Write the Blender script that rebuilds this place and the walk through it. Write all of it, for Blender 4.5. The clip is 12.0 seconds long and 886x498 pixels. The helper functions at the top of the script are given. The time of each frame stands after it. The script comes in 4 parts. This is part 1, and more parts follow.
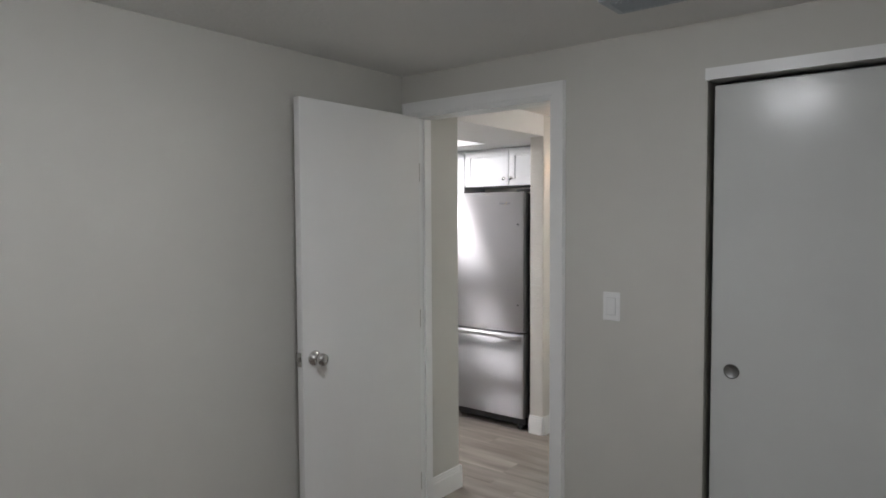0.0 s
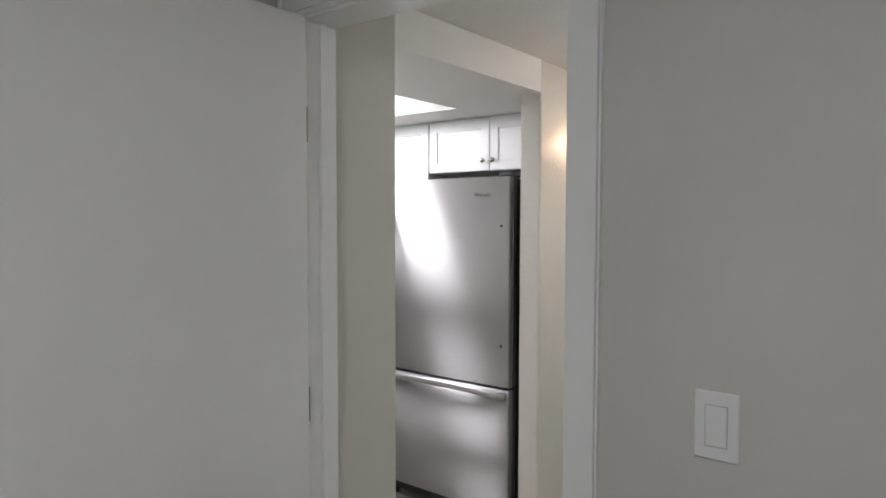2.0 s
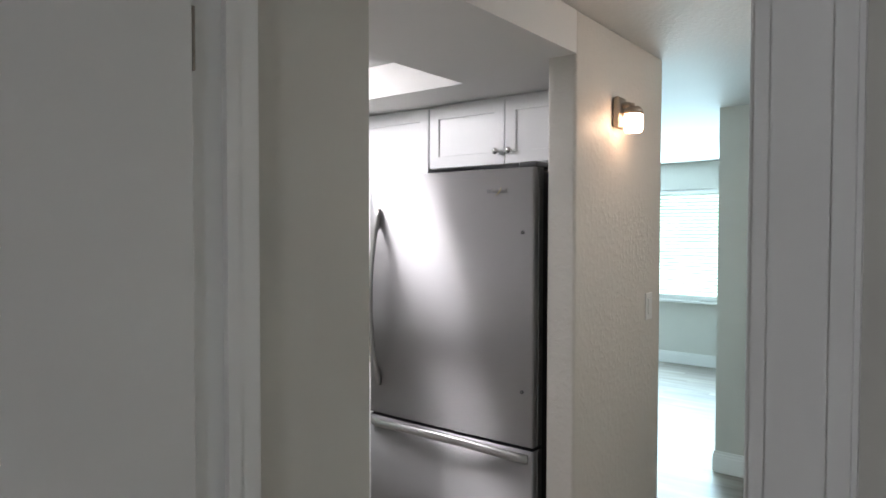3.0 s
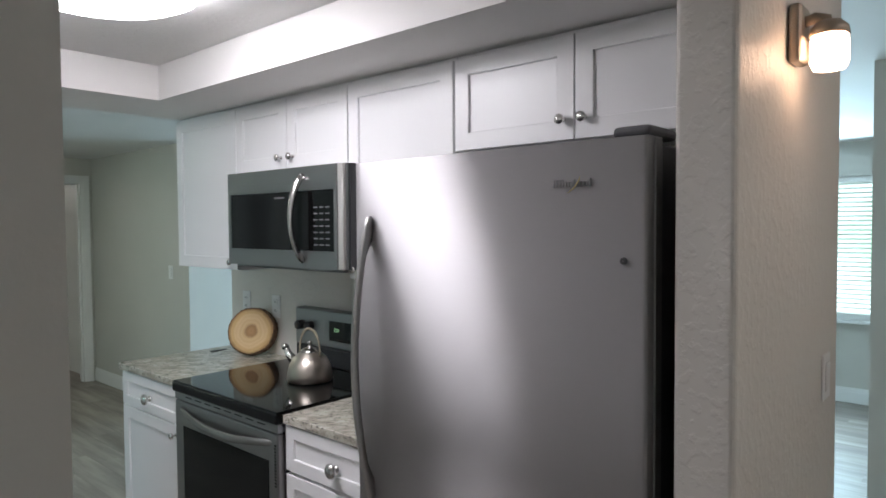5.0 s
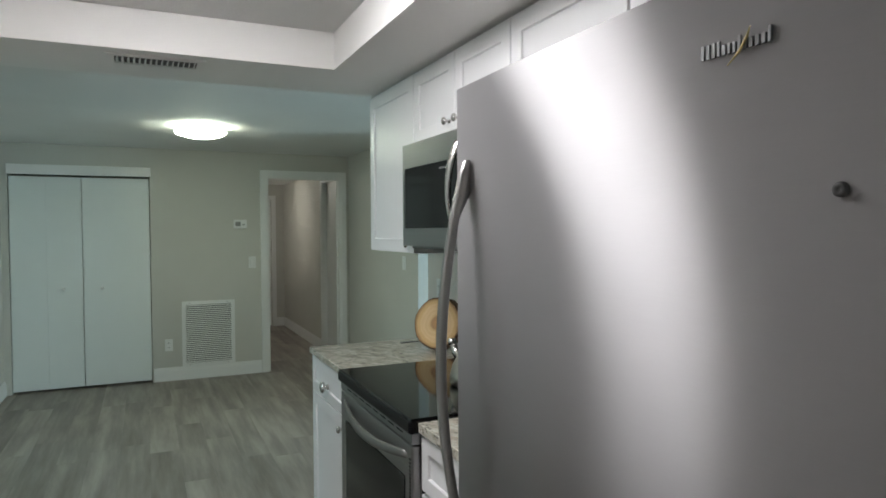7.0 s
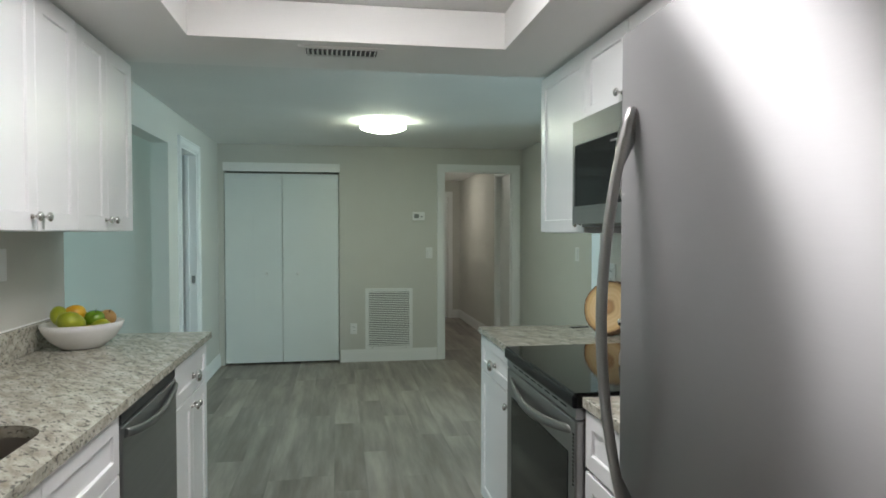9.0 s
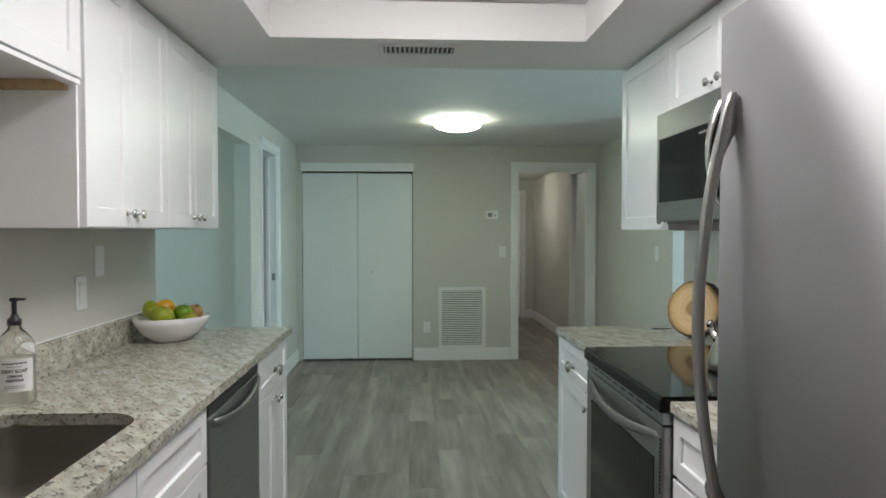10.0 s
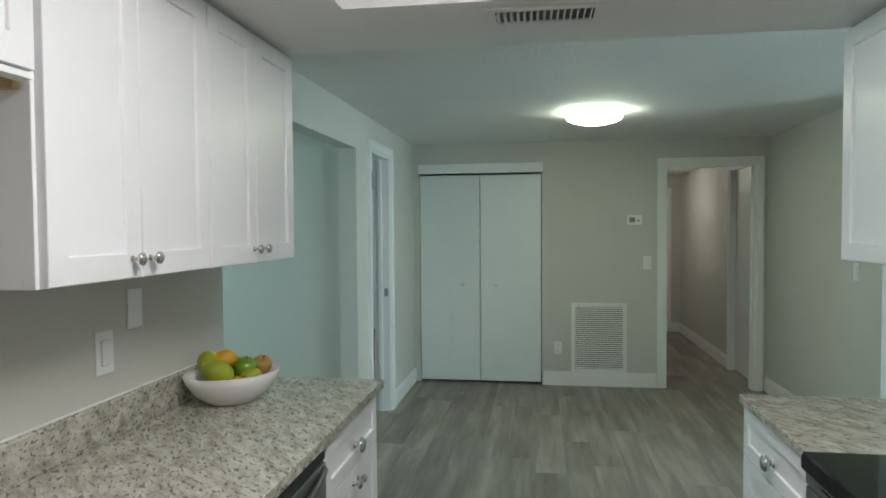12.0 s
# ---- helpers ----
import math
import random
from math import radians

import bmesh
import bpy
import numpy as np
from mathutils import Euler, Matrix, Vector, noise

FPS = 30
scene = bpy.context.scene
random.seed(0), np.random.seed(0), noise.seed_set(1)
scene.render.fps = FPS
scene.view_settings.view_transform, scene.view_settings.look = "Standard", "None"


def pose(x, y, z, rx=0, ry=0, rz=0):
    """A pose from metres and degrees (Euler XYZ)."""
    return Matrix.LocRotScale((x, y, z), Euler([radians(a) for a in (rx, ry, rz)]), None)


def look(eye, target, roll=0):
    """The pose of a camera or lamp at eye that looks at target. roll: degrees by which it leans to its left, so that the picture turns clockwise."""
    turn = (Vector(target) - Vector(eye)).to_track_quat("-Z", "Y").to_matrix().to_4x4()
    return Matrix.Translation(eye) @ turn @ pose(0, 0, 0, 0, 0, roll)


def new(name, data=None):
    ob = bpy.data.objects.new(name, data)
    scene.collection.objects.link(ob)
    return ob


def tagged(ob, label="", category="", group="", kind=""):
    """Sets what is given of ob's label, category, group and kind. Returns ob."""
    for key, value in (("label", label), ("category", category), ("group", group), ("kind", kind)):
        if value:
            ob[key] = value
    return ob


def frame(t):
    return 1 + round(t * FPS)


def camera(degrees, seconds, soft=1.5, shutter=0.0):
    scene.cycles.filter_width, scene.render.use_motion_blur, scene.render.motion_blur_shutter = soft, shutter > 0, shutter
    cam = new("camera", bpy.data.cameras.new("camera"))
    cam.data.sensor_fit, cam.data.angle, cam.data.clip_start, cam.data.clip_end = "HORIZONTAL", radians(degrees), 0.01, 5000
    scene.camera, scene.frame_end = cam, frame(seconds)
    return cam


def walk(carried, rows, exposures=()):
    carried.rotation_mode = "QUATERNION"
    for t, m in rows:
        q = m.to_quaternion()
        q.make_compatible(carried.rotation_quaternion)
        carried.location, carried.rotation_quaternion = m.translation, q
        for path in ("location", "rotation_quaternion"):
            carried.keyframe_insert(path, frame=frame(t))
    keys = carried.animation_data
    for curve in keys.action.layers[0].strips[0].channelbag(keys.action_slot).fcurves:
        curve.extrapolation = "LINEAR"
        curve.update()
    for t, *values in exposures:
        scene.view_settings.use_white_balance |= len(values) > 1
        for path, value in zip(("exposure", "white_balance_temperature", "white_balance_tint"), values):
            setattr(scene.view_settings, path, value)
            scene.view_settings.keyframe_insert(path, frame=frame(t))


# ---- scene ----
cam = camera(68.3, 12.0, soft=1.7)
PATH = [
    (0, (-3.994, -2.292, 1.556), (-2.43, -1.049, 1.457), -0.3),
    (0.5, (-3.65, -2.119, 1.561), (-2.076, -0.89, 1.453), -0.3),
    (1, (-3.281, -1.936, 1.569), (-1.698, -0.719, 1.464), -0.2),
    (1.5, (-2.958, -1.7, 1.551), (-1.373, -0.485, 1.45), -0.1),
    (2, (-2.647, -1.482, 1.539), (-1.062, -0.266, 1.441), 0.1),
    (2.5, (-2.335, -1.259, 1.518), (-0.755, -0.036, 1.445), -0.1),
    (3, (-2.037, -1.028, 1.506), (-0.462, 0.202, 1.447), 0.1),
    (3.2, (-1.927, -0.934, 1.521), (-0.345, 0.287, 1.453), 0.1),
    (4.8, (-1.223, -0.406, 1.552), (0.341, 0.839, 1.49), 0.0),
    (5, (-1.152, -0.365, 1.568), (0.345, 0.96, 1.494), -0.4),
    (5.5, (-0.966, -0.256, 1.546), (0.318, 1.276, 1.477), -0.4),
    (6, (-0.793, -0.183, 1.527), (0.327, 1.472, 1.459), -0.4),
    (6.5, (-0.654, -0.162, 1.5), (0.332, 1.578, 1.438), -0.3),
    (7, (-0.546, -0.173, 1.464), (0.283, 1.646, 1.405), -0.3),
    (8.8, (-0.497, -0.167, 1.378), (-0.147, 1.801, 1.322), -0.0),
    (9, (-0.515, -0.177, 1.375), (-0.197, 1.796, 1.32), 0.0),
    (9.5, (-0.528, -0.161, 1.367), (-0.317, 1.827, 1.312), -0.0),
    (10, (-0.535, -0.146, 1.366), (-0.433, 1.85, 1.31), -0.0),
    (10.5, (-0.55, -0.119, 1.386), (-0.585, 1.88, 1.33), 0.0),
    (11, (-0.562, -0.017, 1.423), (-0.728, 1.975, 1.364), -0.0),
    (11.5, (-0.563, 0.247, 1.466), (-0.83, 2.228, 1.405), -0.2),
    (12, (-0.507, 0.582, 1.485), (-0.804, 2.558, 1.416), -0.4),
]
EXPOSURE = [(0.0, 1.02, 6350, 10), (1.5, 1.04, 6350, 10), (2.5, 0.80, 6400, 10), (3.2, 0.34, 6350, 11), (5.0, 0.0, 6300, 13), (5.5, -0.09, 6350, 10), (6.0, -0.04, 6400, 8), (7.0, -0.06, 6450, 7), (9.0, 0.12, 6500, 6), (11.0, 0.09, 6500, 6), (12.0, -0.01, 6500, 6)]
walk(cam, [(t, look(eye, target, roll)) for t, eye, target, roll in PATH], EXPOSURE)

# ---- world and light ----
world = bpy.data.worlds.new("world")
scene.world = world
world.use_nodes = True
wn = world.node_tree.nodes
sky = wn.new("ShaderNodeTexSky")
sky.sky_type, sky.sun_disc = "NISHITA", False
sky.sun_elevation, sky.sun_rotation = radians(40), radians(60)
world.node_tree.links.new(sky.outputs[0], wn["Background"].inputs[0])
wn["Background"].inputs[1].default_value = 0.1


def area_lamp(name, m, sx, sy, power, colour):
    d = bpy.data.lights.new(name, "AREA")
    d.shape, d.size, d.size_y, d.energy, d.color = "RECTANGLE", sx, sy, power, colour
    ob = new(name, d)
    ob.matrix_world = m
    return ob


DAY = (0.60, 0.87, 1.0)
LED = (1.0, 0.965, 0.985)
# daylight: living room window, then unseen windows added off the passage and side room
area_lamp("window_daylight", look((5.38, 1.9, 1.35), (0, 2.6, 1.45)), 2.7, 1.25, 162, DAY)
area_lamp("passage_unseen_window", look((-4.38, 3.8, 1.45), (-1.8, 4.4, 1.3)), 1.3, 1.2, 20, (0.57, 0.925, 0.95))
area_lamp("side_room_unseen_window", look((-4.04, 7.4, 1.42), (-2.0, 7.4, 1.3)), 1.5, 1.2, 22, DAY)

# ---- materials ----
def mat(name):
    m = bpy.data.materials.new(name)
    m.use_nodes = True
    return m, m.node_tree.nodes, m.node_tree.links, m.node_tree.nodes["Principled BSDF"]


def ramp(nodes, stops):
    r = nodes.new("ShaderNodeValToRGB")
    e = r.color_ramp.elements
    e[0].position, e[0].color = stops[0][0], (*stops[0][1], 1)
    e[1].position, e[1].color = stops[-1][0], (*stops[-1][1], 1)
    for p, c in stops[1:-1]:
        k = e.new(p)
        k.color = (*c, 1)
    return r


def coords(nodes, links, scale=(1, 1, 1)):
    tc = nodes.new("ShaderNodeTexCoord")
    mp = nodes.new("ShaderNodeMapping")
    mp.inputs["Scale"].default_value = scale
    links.new(tc.outputs["Object"], mp.inputs["Vector"])
    return mp.outputs["Vector"]


def noise_tex(nodes, links, vec, scale, detail=3.0, rough=0.55):
    n = nodes.new("ShaderNodeTexNoise")
    n.inputs["Scale"].default_value, n.inputs["Detail"].default_value = scale, detail
    n.inputs["Roughness"].default_value = rough
    links.new(vec, n.inputs["Vector"])
    return n.outputs["Fac"]


def bump(nodes, links, height, bsdf, strength, distance=0.002):
    b = nodes.new("ShaderNodeBump")
    b.inputs["Strength"].default_value, b.inputs["Distance"].default_value = strength, distance
    links.new(height, b.inputs["Height"])
    links.new(b.outputs["Normal"], bsdf.inputs["Normal"])


def paint(name, colour, rough=0.6, vary=0.05, grain=220, strength=0.15, distance=0.001, patch=1.3, spec=0.5):
    """Painted surface: a faint roller grain and slow patches of tone."""
    m, n, l, b = mat(name)
    v = coords(n, l)
    slow = noise_tex(n, l, v, patch, 4)
    lo, hi = [c * (1 - vary) for c in colour], [min(1, c * (1 + vary)) for c in colour]
    r = ramp(n, [(0.3, lo), (0.7, hi)])
    l.new(slow, r.inputs[0])
    l.new(r.outputs[0], b.inputs["Base Color"])
    b.inputs["Roughness"].default_value = rough
    b.inputs["Specular IOR Level"].default_value = spec
    bump(n, l, noise_tex(n, l, v, grain, 3), b, strength, distance)
    return m


def knockdown(name, colour, rough=0.55, scale=38, strength=0.5, distance=0.003):
    """Hand-troweled plaster texture under paint."""
    m, n, l, b = mat(name)
    v = coords(n, l)
    blobs = noise_tex(n, l, v, scale, 4, 0.5)
    r = ramp(n, [(0.48, (0, 0, 0)), (0.60, (1, 1, 1))])
    l.new(blobs, r.inputs[0])
    c = ramp(n, [(0.3, [k * 0.95 for k in colour]), (0.7, colour)])
    l.new(noise_tex(n, l, v, 1.5, 3), c.inputs[0])
    l.new(c.outputs[0], b.inputs["Base Color"])
    b.inputs["Roughness"].default_value = rough
    bump(n, l, r.outputs[0], b, strength, distance)
    return m


def metal(name, colour, rough, stretch=None, vary=0.0):
    m, n, l, b = mat(name)
    b.inputs["Metallic"].default_value = 1.0
    b.inputs["Base Color"].default_value = (*colour, 1)
    b.inputs["Roughness"].default_value = rough
    if stretch:
        v = coords(n, l, stretch)
        f = noise_tex(n, l, v, 60, 4, 0.7)
        r = ramp(n, [(0.3, [rough - vary] * 3), (0.7, [rough + vary] * 3)])
        l.new(f, r.inputs[0])
        l.new(r.outputs[0], b.inputs["Roughness"])
        bump(n, l, f, b, 0.03, 0.0003)
    return m


def plain(name, colour, rough=0.5, metallic=0.0, coat=0.0, grain=90, vary=0.06):
    m, n, l, b = mat(name)
    v = coords(n, l)
    r = ramp(n, [(0.3, [c * (1 - vary) for c in colour]), (0.7, [min(1, c * (1 + vary)) for c in colour])])
    l.new(noise_tex(n, l, v, grain, 3), r.inputs[0])
    l.new(r.outputs[0], b.inputs["Base Color"])
    b.inputs["Roughness"].default_value, b.inputs["Metallic"].default_value = rough, metallic
    b.inputs["Coat Weight"].default_value = coat
    return m


def glow(name, colour, strength):
    m, n, l, b = mat(name)
    b.inputs["Base Color"].default_value = (0.8, 0.8, 0.8, 1)
    b.inputs["Emission Color"].default_value = (*colour, 1)
    b.inputs["Emission Strength"].default_value = strength
    return m


def glass(name, colour=(1, 1, 1), rough=0.0, ior=1.45):
    m, n, l, b = mat(name)
    b.inputs["Base Color"].default_value = (*colour, 1)
    b.inputs["Transmission Weight"].default_value = 1.0
    b.inputs["Roughness"].default_value, b.inputs["IOR"].default_value = rough, ior
    return m


WALL = paint("wall_paint", (0.56, 0.548, 0.508), 0.62, 0.03, 160, 0.22, 0.0012)
WALL_TEX = knockdown("wall_knockdown", (0.69, 0.655, 0.605), 0.46, 42, 0.40, 0.0020)
CEIL = knockdown("ceiling_knockdown", (0.79, 0.785, 0.77), 0.7, 46, 0.30, 0.002)
SOFFIT = paint("soffit_paint", (0.84, 0.825, 0.81), 0.6, 0.02, 120, 0.2, 0.0012)
TRIM = paint("trim_paint", (0.80, 0.80, 0.79), 0.35, 0.02, 90, 0.08)
DOORP = paint("door_paint", (0.76, 0.755, 0.74), 0.42, 0.02, 60, 0.08)


def brushed_paint(name, colour, lo=0.2, hi=0.36):
    """Gloss paint rolled on in upright strokes."""
    m, n, l, b = mat(name)
    v = coords(n, l, (1, 1, 0.06))
    f = noise_tex(n, l, v, 70, 4, 0.6)
    r = ramp(n, [(0.2, [lo] * 3), (0.8, [hi] * 3)])
    l.new(f, r.inputs[0])
    l.new(r.outputs[0], b.inputs["Roughness"])
    c = ramp(n, [(0.3, [k * 0.99 for k in colour]), (0.7, colour)])
    l.new(noise_tex(n, l, coords(n, l, (1, 1, 0.15)), 8, 4), c.inputs[0])
    l.new(c.outputs[0], b.inputs["Base Color"])
    b.inputs["Specular IOR Level"].default_value = 0.19
    bump(n, l, f, b, 0.14, 0.0008)
    return m


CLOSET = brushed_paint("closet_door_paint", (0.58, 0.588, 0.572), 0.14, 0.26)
BIFOLD = paint("bifold_paint", (0.73, 0.765, 0.76), 0.45, 0.02, 60, 0.06)
CAB = paint("cabinet_paint", (0.86, 0.86, 0.868), 0.34, 0.012, 50, 0.05)
PLY = plain("raw_plywood", (0.52, 0.38, 0.2), 0.7, grain=30, vary=0.2)


def brushed_front(name, colour, rough, stretch, sheen):
    """Steel brushed in level strokes: reflections smear upright and stay crisp sideways."""
    m, n, l, b = mat(name)
    n.remove(b)
    g = n.new("ShaderNodeBsdfAnisotropic")
    g.distribution = "GGX"
    g.inputs["Anisotropy"].default_value = stretch
    t = n.new("ShaderNodeCombineXYZ")
    t.inputs[2].default_value = 1.0
    l.new(t.outputs[0], g.inputs["Tangent"])
    stroke = noise_tex(n, l, coords(n, l, (0.03, 0.03, 1)), 420, 4, 0.7)
    c = ramp(n, [(0.3, [k * 0.965 for k in colour]), (0.7, colour)])
    l.new(stroke, c.inputs[0])
    l.new(c.outputs[0], g.inputs["Color"])
    rr = ramp(n, [(0.3, [rough - 0.012] * 3), (0.7, [rough + 0.012] * 3)])
    l.new(noise_tex(n, l, coords(n, l, (1, 1, 0.5)), 5, 4), rr.inputs[0])
    l.new(rr.outputs[0], g.inputs["Roughness"])
    d = n.new("ShaderNodeBsdfDiffuse")
    d.inputs["Color"].default_value = (*[k * 0.68 for k in colour], 1)
    x = n.new("ShaderNodeMixShader")
    x.inputs[0].default_value = sheen
    l.new(d.outputs[0], x.inputs[1])
    l.new(g.outputs[0], x.inputs[2])
    l.new(x.outputs[0], n["Material Output"].inputs["Surface"])
    return m


STEEL = brushed_front("brushed_steel", (0.50, 0.49, 0.497), 0.395, -0.78, 0.44)
STEEL_H = metal("brushed_steel_trim", (0.335, 0.33, 0.33), 0.38, (1, 0.02, 1), 0.04)
SATIN = metal("satin_handle", (0.27, 0.27, 0.265), 0.50)
STEEL_D = metal("dark_steel", (0.33, 0.335, 0.34), 0.40, (1, 0.02, 1), 0.04)
SINKM = metal("sink_steel", (0.33, 0.31, 0.285), 0.33, (1, 0.05, 1), 0.02)
HANDLE = metal("handle_steel", (0.44, 0.435, 0.43), 0.34)
NICKEL = metal("satin_nickel", (0.66, 0.65, 0.63), 0.22)
BRONZE = plain("aged_hinge", (0.30, 0.27, 0.235), 0.5, 0.4)
CHROME = metal("polished_steel", (0.62, 0.61, 0.59), 0.20)
TRIM_BLACK = plain("black_enamel", (0.006, 0.006, 0.007), 0.3, vary=0.0)
TRIM_BLACK.node_tree.nodes["Principled BSDF"].inputs["Specular IOR Level"].default_value = 0.14
BLACK = plain("black_plastic", (0.018, 0.018, 0.02), 0.45)
CASE = plain("fridge_case", (0.03, 0.03, 0.033), 0.5, grain=400, vary=0.3)
BGLASS = plain("black_glass", (0.005, 0.005, 0.005), 0.06, vary=0.0)
WGLASS = plain("oven_window", (0.010, 0.011, 0.011), 0.08, vary=0.0)
WGLASS.node_tree.nodes["Principled BSDF"].inputs["Specular IOR Level"].default_value = 0.16
BGLASS.node_tree.nodes["Principled BSDF"].inputs["Specular IOR Level"].default_value = 0.28
# grey that stands in for the shadow line round a switch rocker
SHADOW_LINE = plain("switch_shadow_line", (0.50, 0.50, 0.49), 0.5)
SCREW = plain("screw_cap_grey", (0.07, 0.07, 0.07), 0.4)
PLASTIC = plain("white_plastic", (0.78, 0.78, 0.77), 0.4, vary=0.01)
GREYP = plain("grey_plastic", (0.22, 0.22, 0.22), 0.5)
DARK = plain("dark_void", (0.015, 0.015, 0.015), 0.8)
PRINT = plain("print_grey", (0.13, 0.13, 0.135), 0.5)
SCONCE = metal("sconce_bronze", (0.42, 0.36, 0.30), 0.45)
INK = plain("ink_dark", (0.03, 0.03, 0.03), 0.6)
CERAMIC = plain("white_ceramic", (0.80, 0.79, 0.77), 0.25, vary=0.02)
GLASS = glass("clear_glass")
SOAPG = glass("soap_bottle_glass", (0.99, 1.0, 0.99), 0.0, 1.22)
PAPER = plain("label_paper", (0.82, 0.82, 0.81), 0.6, vary=0.02)
LAMP = glow("lamp_diffuser", LED, 24.0)
LAMP_HALL = glow("hall_diffuser", (1.0, 0.95, 0.86), 19.0)
LAMP_WARM = glow("warm_hall_diffuser", (1.0, 0.86, 0.78), 22.0)
LAMP_BED = glow("bedroom_diffuser", (0.97, 0.97, 1.0), 36.0)
LAMP_DIN = glow("dining_diffuser", (0.92, 1.0, 0.80), 30.0)
BULB = glow("sconce_glass", (1.0, 0.62, 0.39), 15.0)
GREEN_LED = glow("clock_digits", (0.35, 1.0, 0.30), 0.55)
OUTSIDE = glow("bright_outdoors", (0.72, 0.95, 1.0), 1.7)
_n, _l = OUTSIDE.node_tree.nodes, OUTSIDE.node_tree.links
_r = ramp(_n, [(0.40, (0.80, 0.98, 1.0)), (0.62, (0.42, 0.72, 0.52))])
_l.new(noise_tex(_n, _l, coords(_n, _l), 1.6, 5), _r.inputs[0])
_l.new(_r.outputs[0], _n["Principled BSDF"].inputs["Emission Color"])
BLIND = plain("blind_slat", (0.82, 0.84, 0.85), 0.5)


def granite():
    """Grey-olive granite with dark flecks and cream and rust blotches running on a slant."""
    m, n, l, b = mat("speckled_granite")
    tc = n.new("ShaderNodeTexCoord")
    turn = n.new("ShaderNodeMapping")
    turn.inputs["Rotation"].default_value = (0, 0, radians(-38))
    l.new(tc.outputs["Object"], turn.inputs[0])
    st = n.new("ShaderNodeMapping")
    st.inputs["Scale"].default_value = (1, 0.34, 1)
    l.new(turn.outputs[0], st.inputs[0])
    v = st.outputs[0]
    base = ramp(n, [(0.28, (0.22, 0.205, 0.165)), (0.43, (0.38, 0.358, 0.300)), (0.54, (0.51, 0.49, 0.42)), (0.70, (0.66, 0.64, 0.57))])
    l.new(noise_tex(n, l, v, 30, 7, 0.72), base.inputs[0])

    def over(below, factor, colour, weight):
        x = n.new("ShaderNodeMix")
        x.data_type = "RGBA"
        k = n.new("ShaderNodeMath")
        k.operation = "MULTIPLY"
        k.inputs[1].default_value = weight
        l.new(factor, k.inputs[0])
        l.new(k.outputs[0], x.inputs["Factor"])
        l.new(below, x.inputs["A"])
        x.inputs["B"].default_value = (*colour, 1)
        return x.outputs["Result"]

    rust = ramp(n, [(0.60, (0, 0, 0)), (0.68, (1, 1, 1))])
    l.new(noise_tex(n, l, v, 26, 4, 0.6), rust.inputs[0])
    flecks = ramp(n, [(0.40, (1, 1, 1)), (0.432, (0, 0, 0))])
    l.new(noise_tex(n, l, v, 100, 4, 0.6), flecks.inputs[0])
    fine = ramp(n, [(0.34, (1, 1, 1)), (0.40, (0, 0, 0))])
    l.new(noise_tex(n, l, turn.outputs[0], 190, 3, 0.6), fine.inputs[0])
    c = over(base.outputs[0], rust.outputs[0], (0.32, 0.275, 0.19), 0.35)
    c = over(c, fine.outputs[0], (0.18, 0.17, 0.15), 0.4)
    c = over(c, flecks.outputs[0], (0.075, 0.074, 0.07), 0.74)
    l.new(c, b.inputs["Base Color"])
    b.inputs["Roughness"].default_value = 0.22
    return m


def planks_mat(name, island):
    """Grey wood-look vinyl; each plank takes its own tone."""
    m, n, l, b = mat(name)
    if island:
        rnd = n.new("ShaderNodeNewGeometry").outputs["Random Per Island"]
    else:
        rnd = n.new("ShaderNodeObjectInfo").outputs["Random"]
    tc = n.new("ShaderNodeNewGeometry")
    mp = n.new("ShaderNodeMapping")
    mp.inputs["Scale"].default_value = (6.0, 0.62, 1)
    add = n.new("ShaderNodeVectorMath")
    add.operation = "ADD"
    mul = n.new("ShaderNodeMath")
    mul.operation, mul.inputs[1].default_value = "MULTIPLY", 37.0
    l.new(rnd, mul.inputs[0])
    comb = n.new("ShaderNodeCombineXYZ")
    l.new(mul.outputs[0], comb.inputs[0])
    l.new(mul.outputs[0], comb.inputs[1])
    l.new(tc.outputs["Position"], add.inputs[0])
    l.new(comb.outputs[0], add.inputs[1])
    l.new(add.outputs[0], mp.inputs["Vector"])
    v = mp.outputs["Vector"]
    streak = noise_tex(n, l, v, 1.8, 4, 0.56)
    fine = noise_tex(n, l, v, 16, 4, 0.6)
    tone = ramp(n, [(0.26, (0.132, 0.113, 0.097)), (0.44, (0.200, 0.175, 0.152)), (0.57, (0.270, 0.238, 0.209)), (0.76, (0.378, 0.336, 0.299))])
    mixv = n.new("ShaderNodeMath")
    mixv.operation = "MULTIPLY_ADD"
    l.new(rnd, mixv.inputs[0])
    mixv.inputs[1].default_value = 0.17
    l.new(streak, mixv.inputs[2])
    sub = n.new("ShaderNodeMath")
    sub.operation, sub.inputs[1].default_value = "SUBTRACT", 0.085
    l.new(mixv.outputs[0], sub.inputs[0])
    f2 = n.new("ShaderNodeMath")
    f2.operation, f2.inputs[1].default_value = "MULTIPLY_ADD", 0.08
    l.new(fine, f2.inputs[0])
    l.new(sub.outputs[0], f2.inputs[2])
    f3 = n.new("ShaderNodeMath")
    f3.operation, f3.inputs[1].default_value = "SUBTRACT", 0.04
    l.new(f2.outputs[0], f3.inputs[0])
    l.new(f3.outputs[0], tone.inputs[0])
    l.new(tone.outputs[0], b.inputs["Base Color"])
    b.inputs["Roughness"].default_value = 0.42
    bump(n, l, fine, b, 0.12, 0.001)
    return m


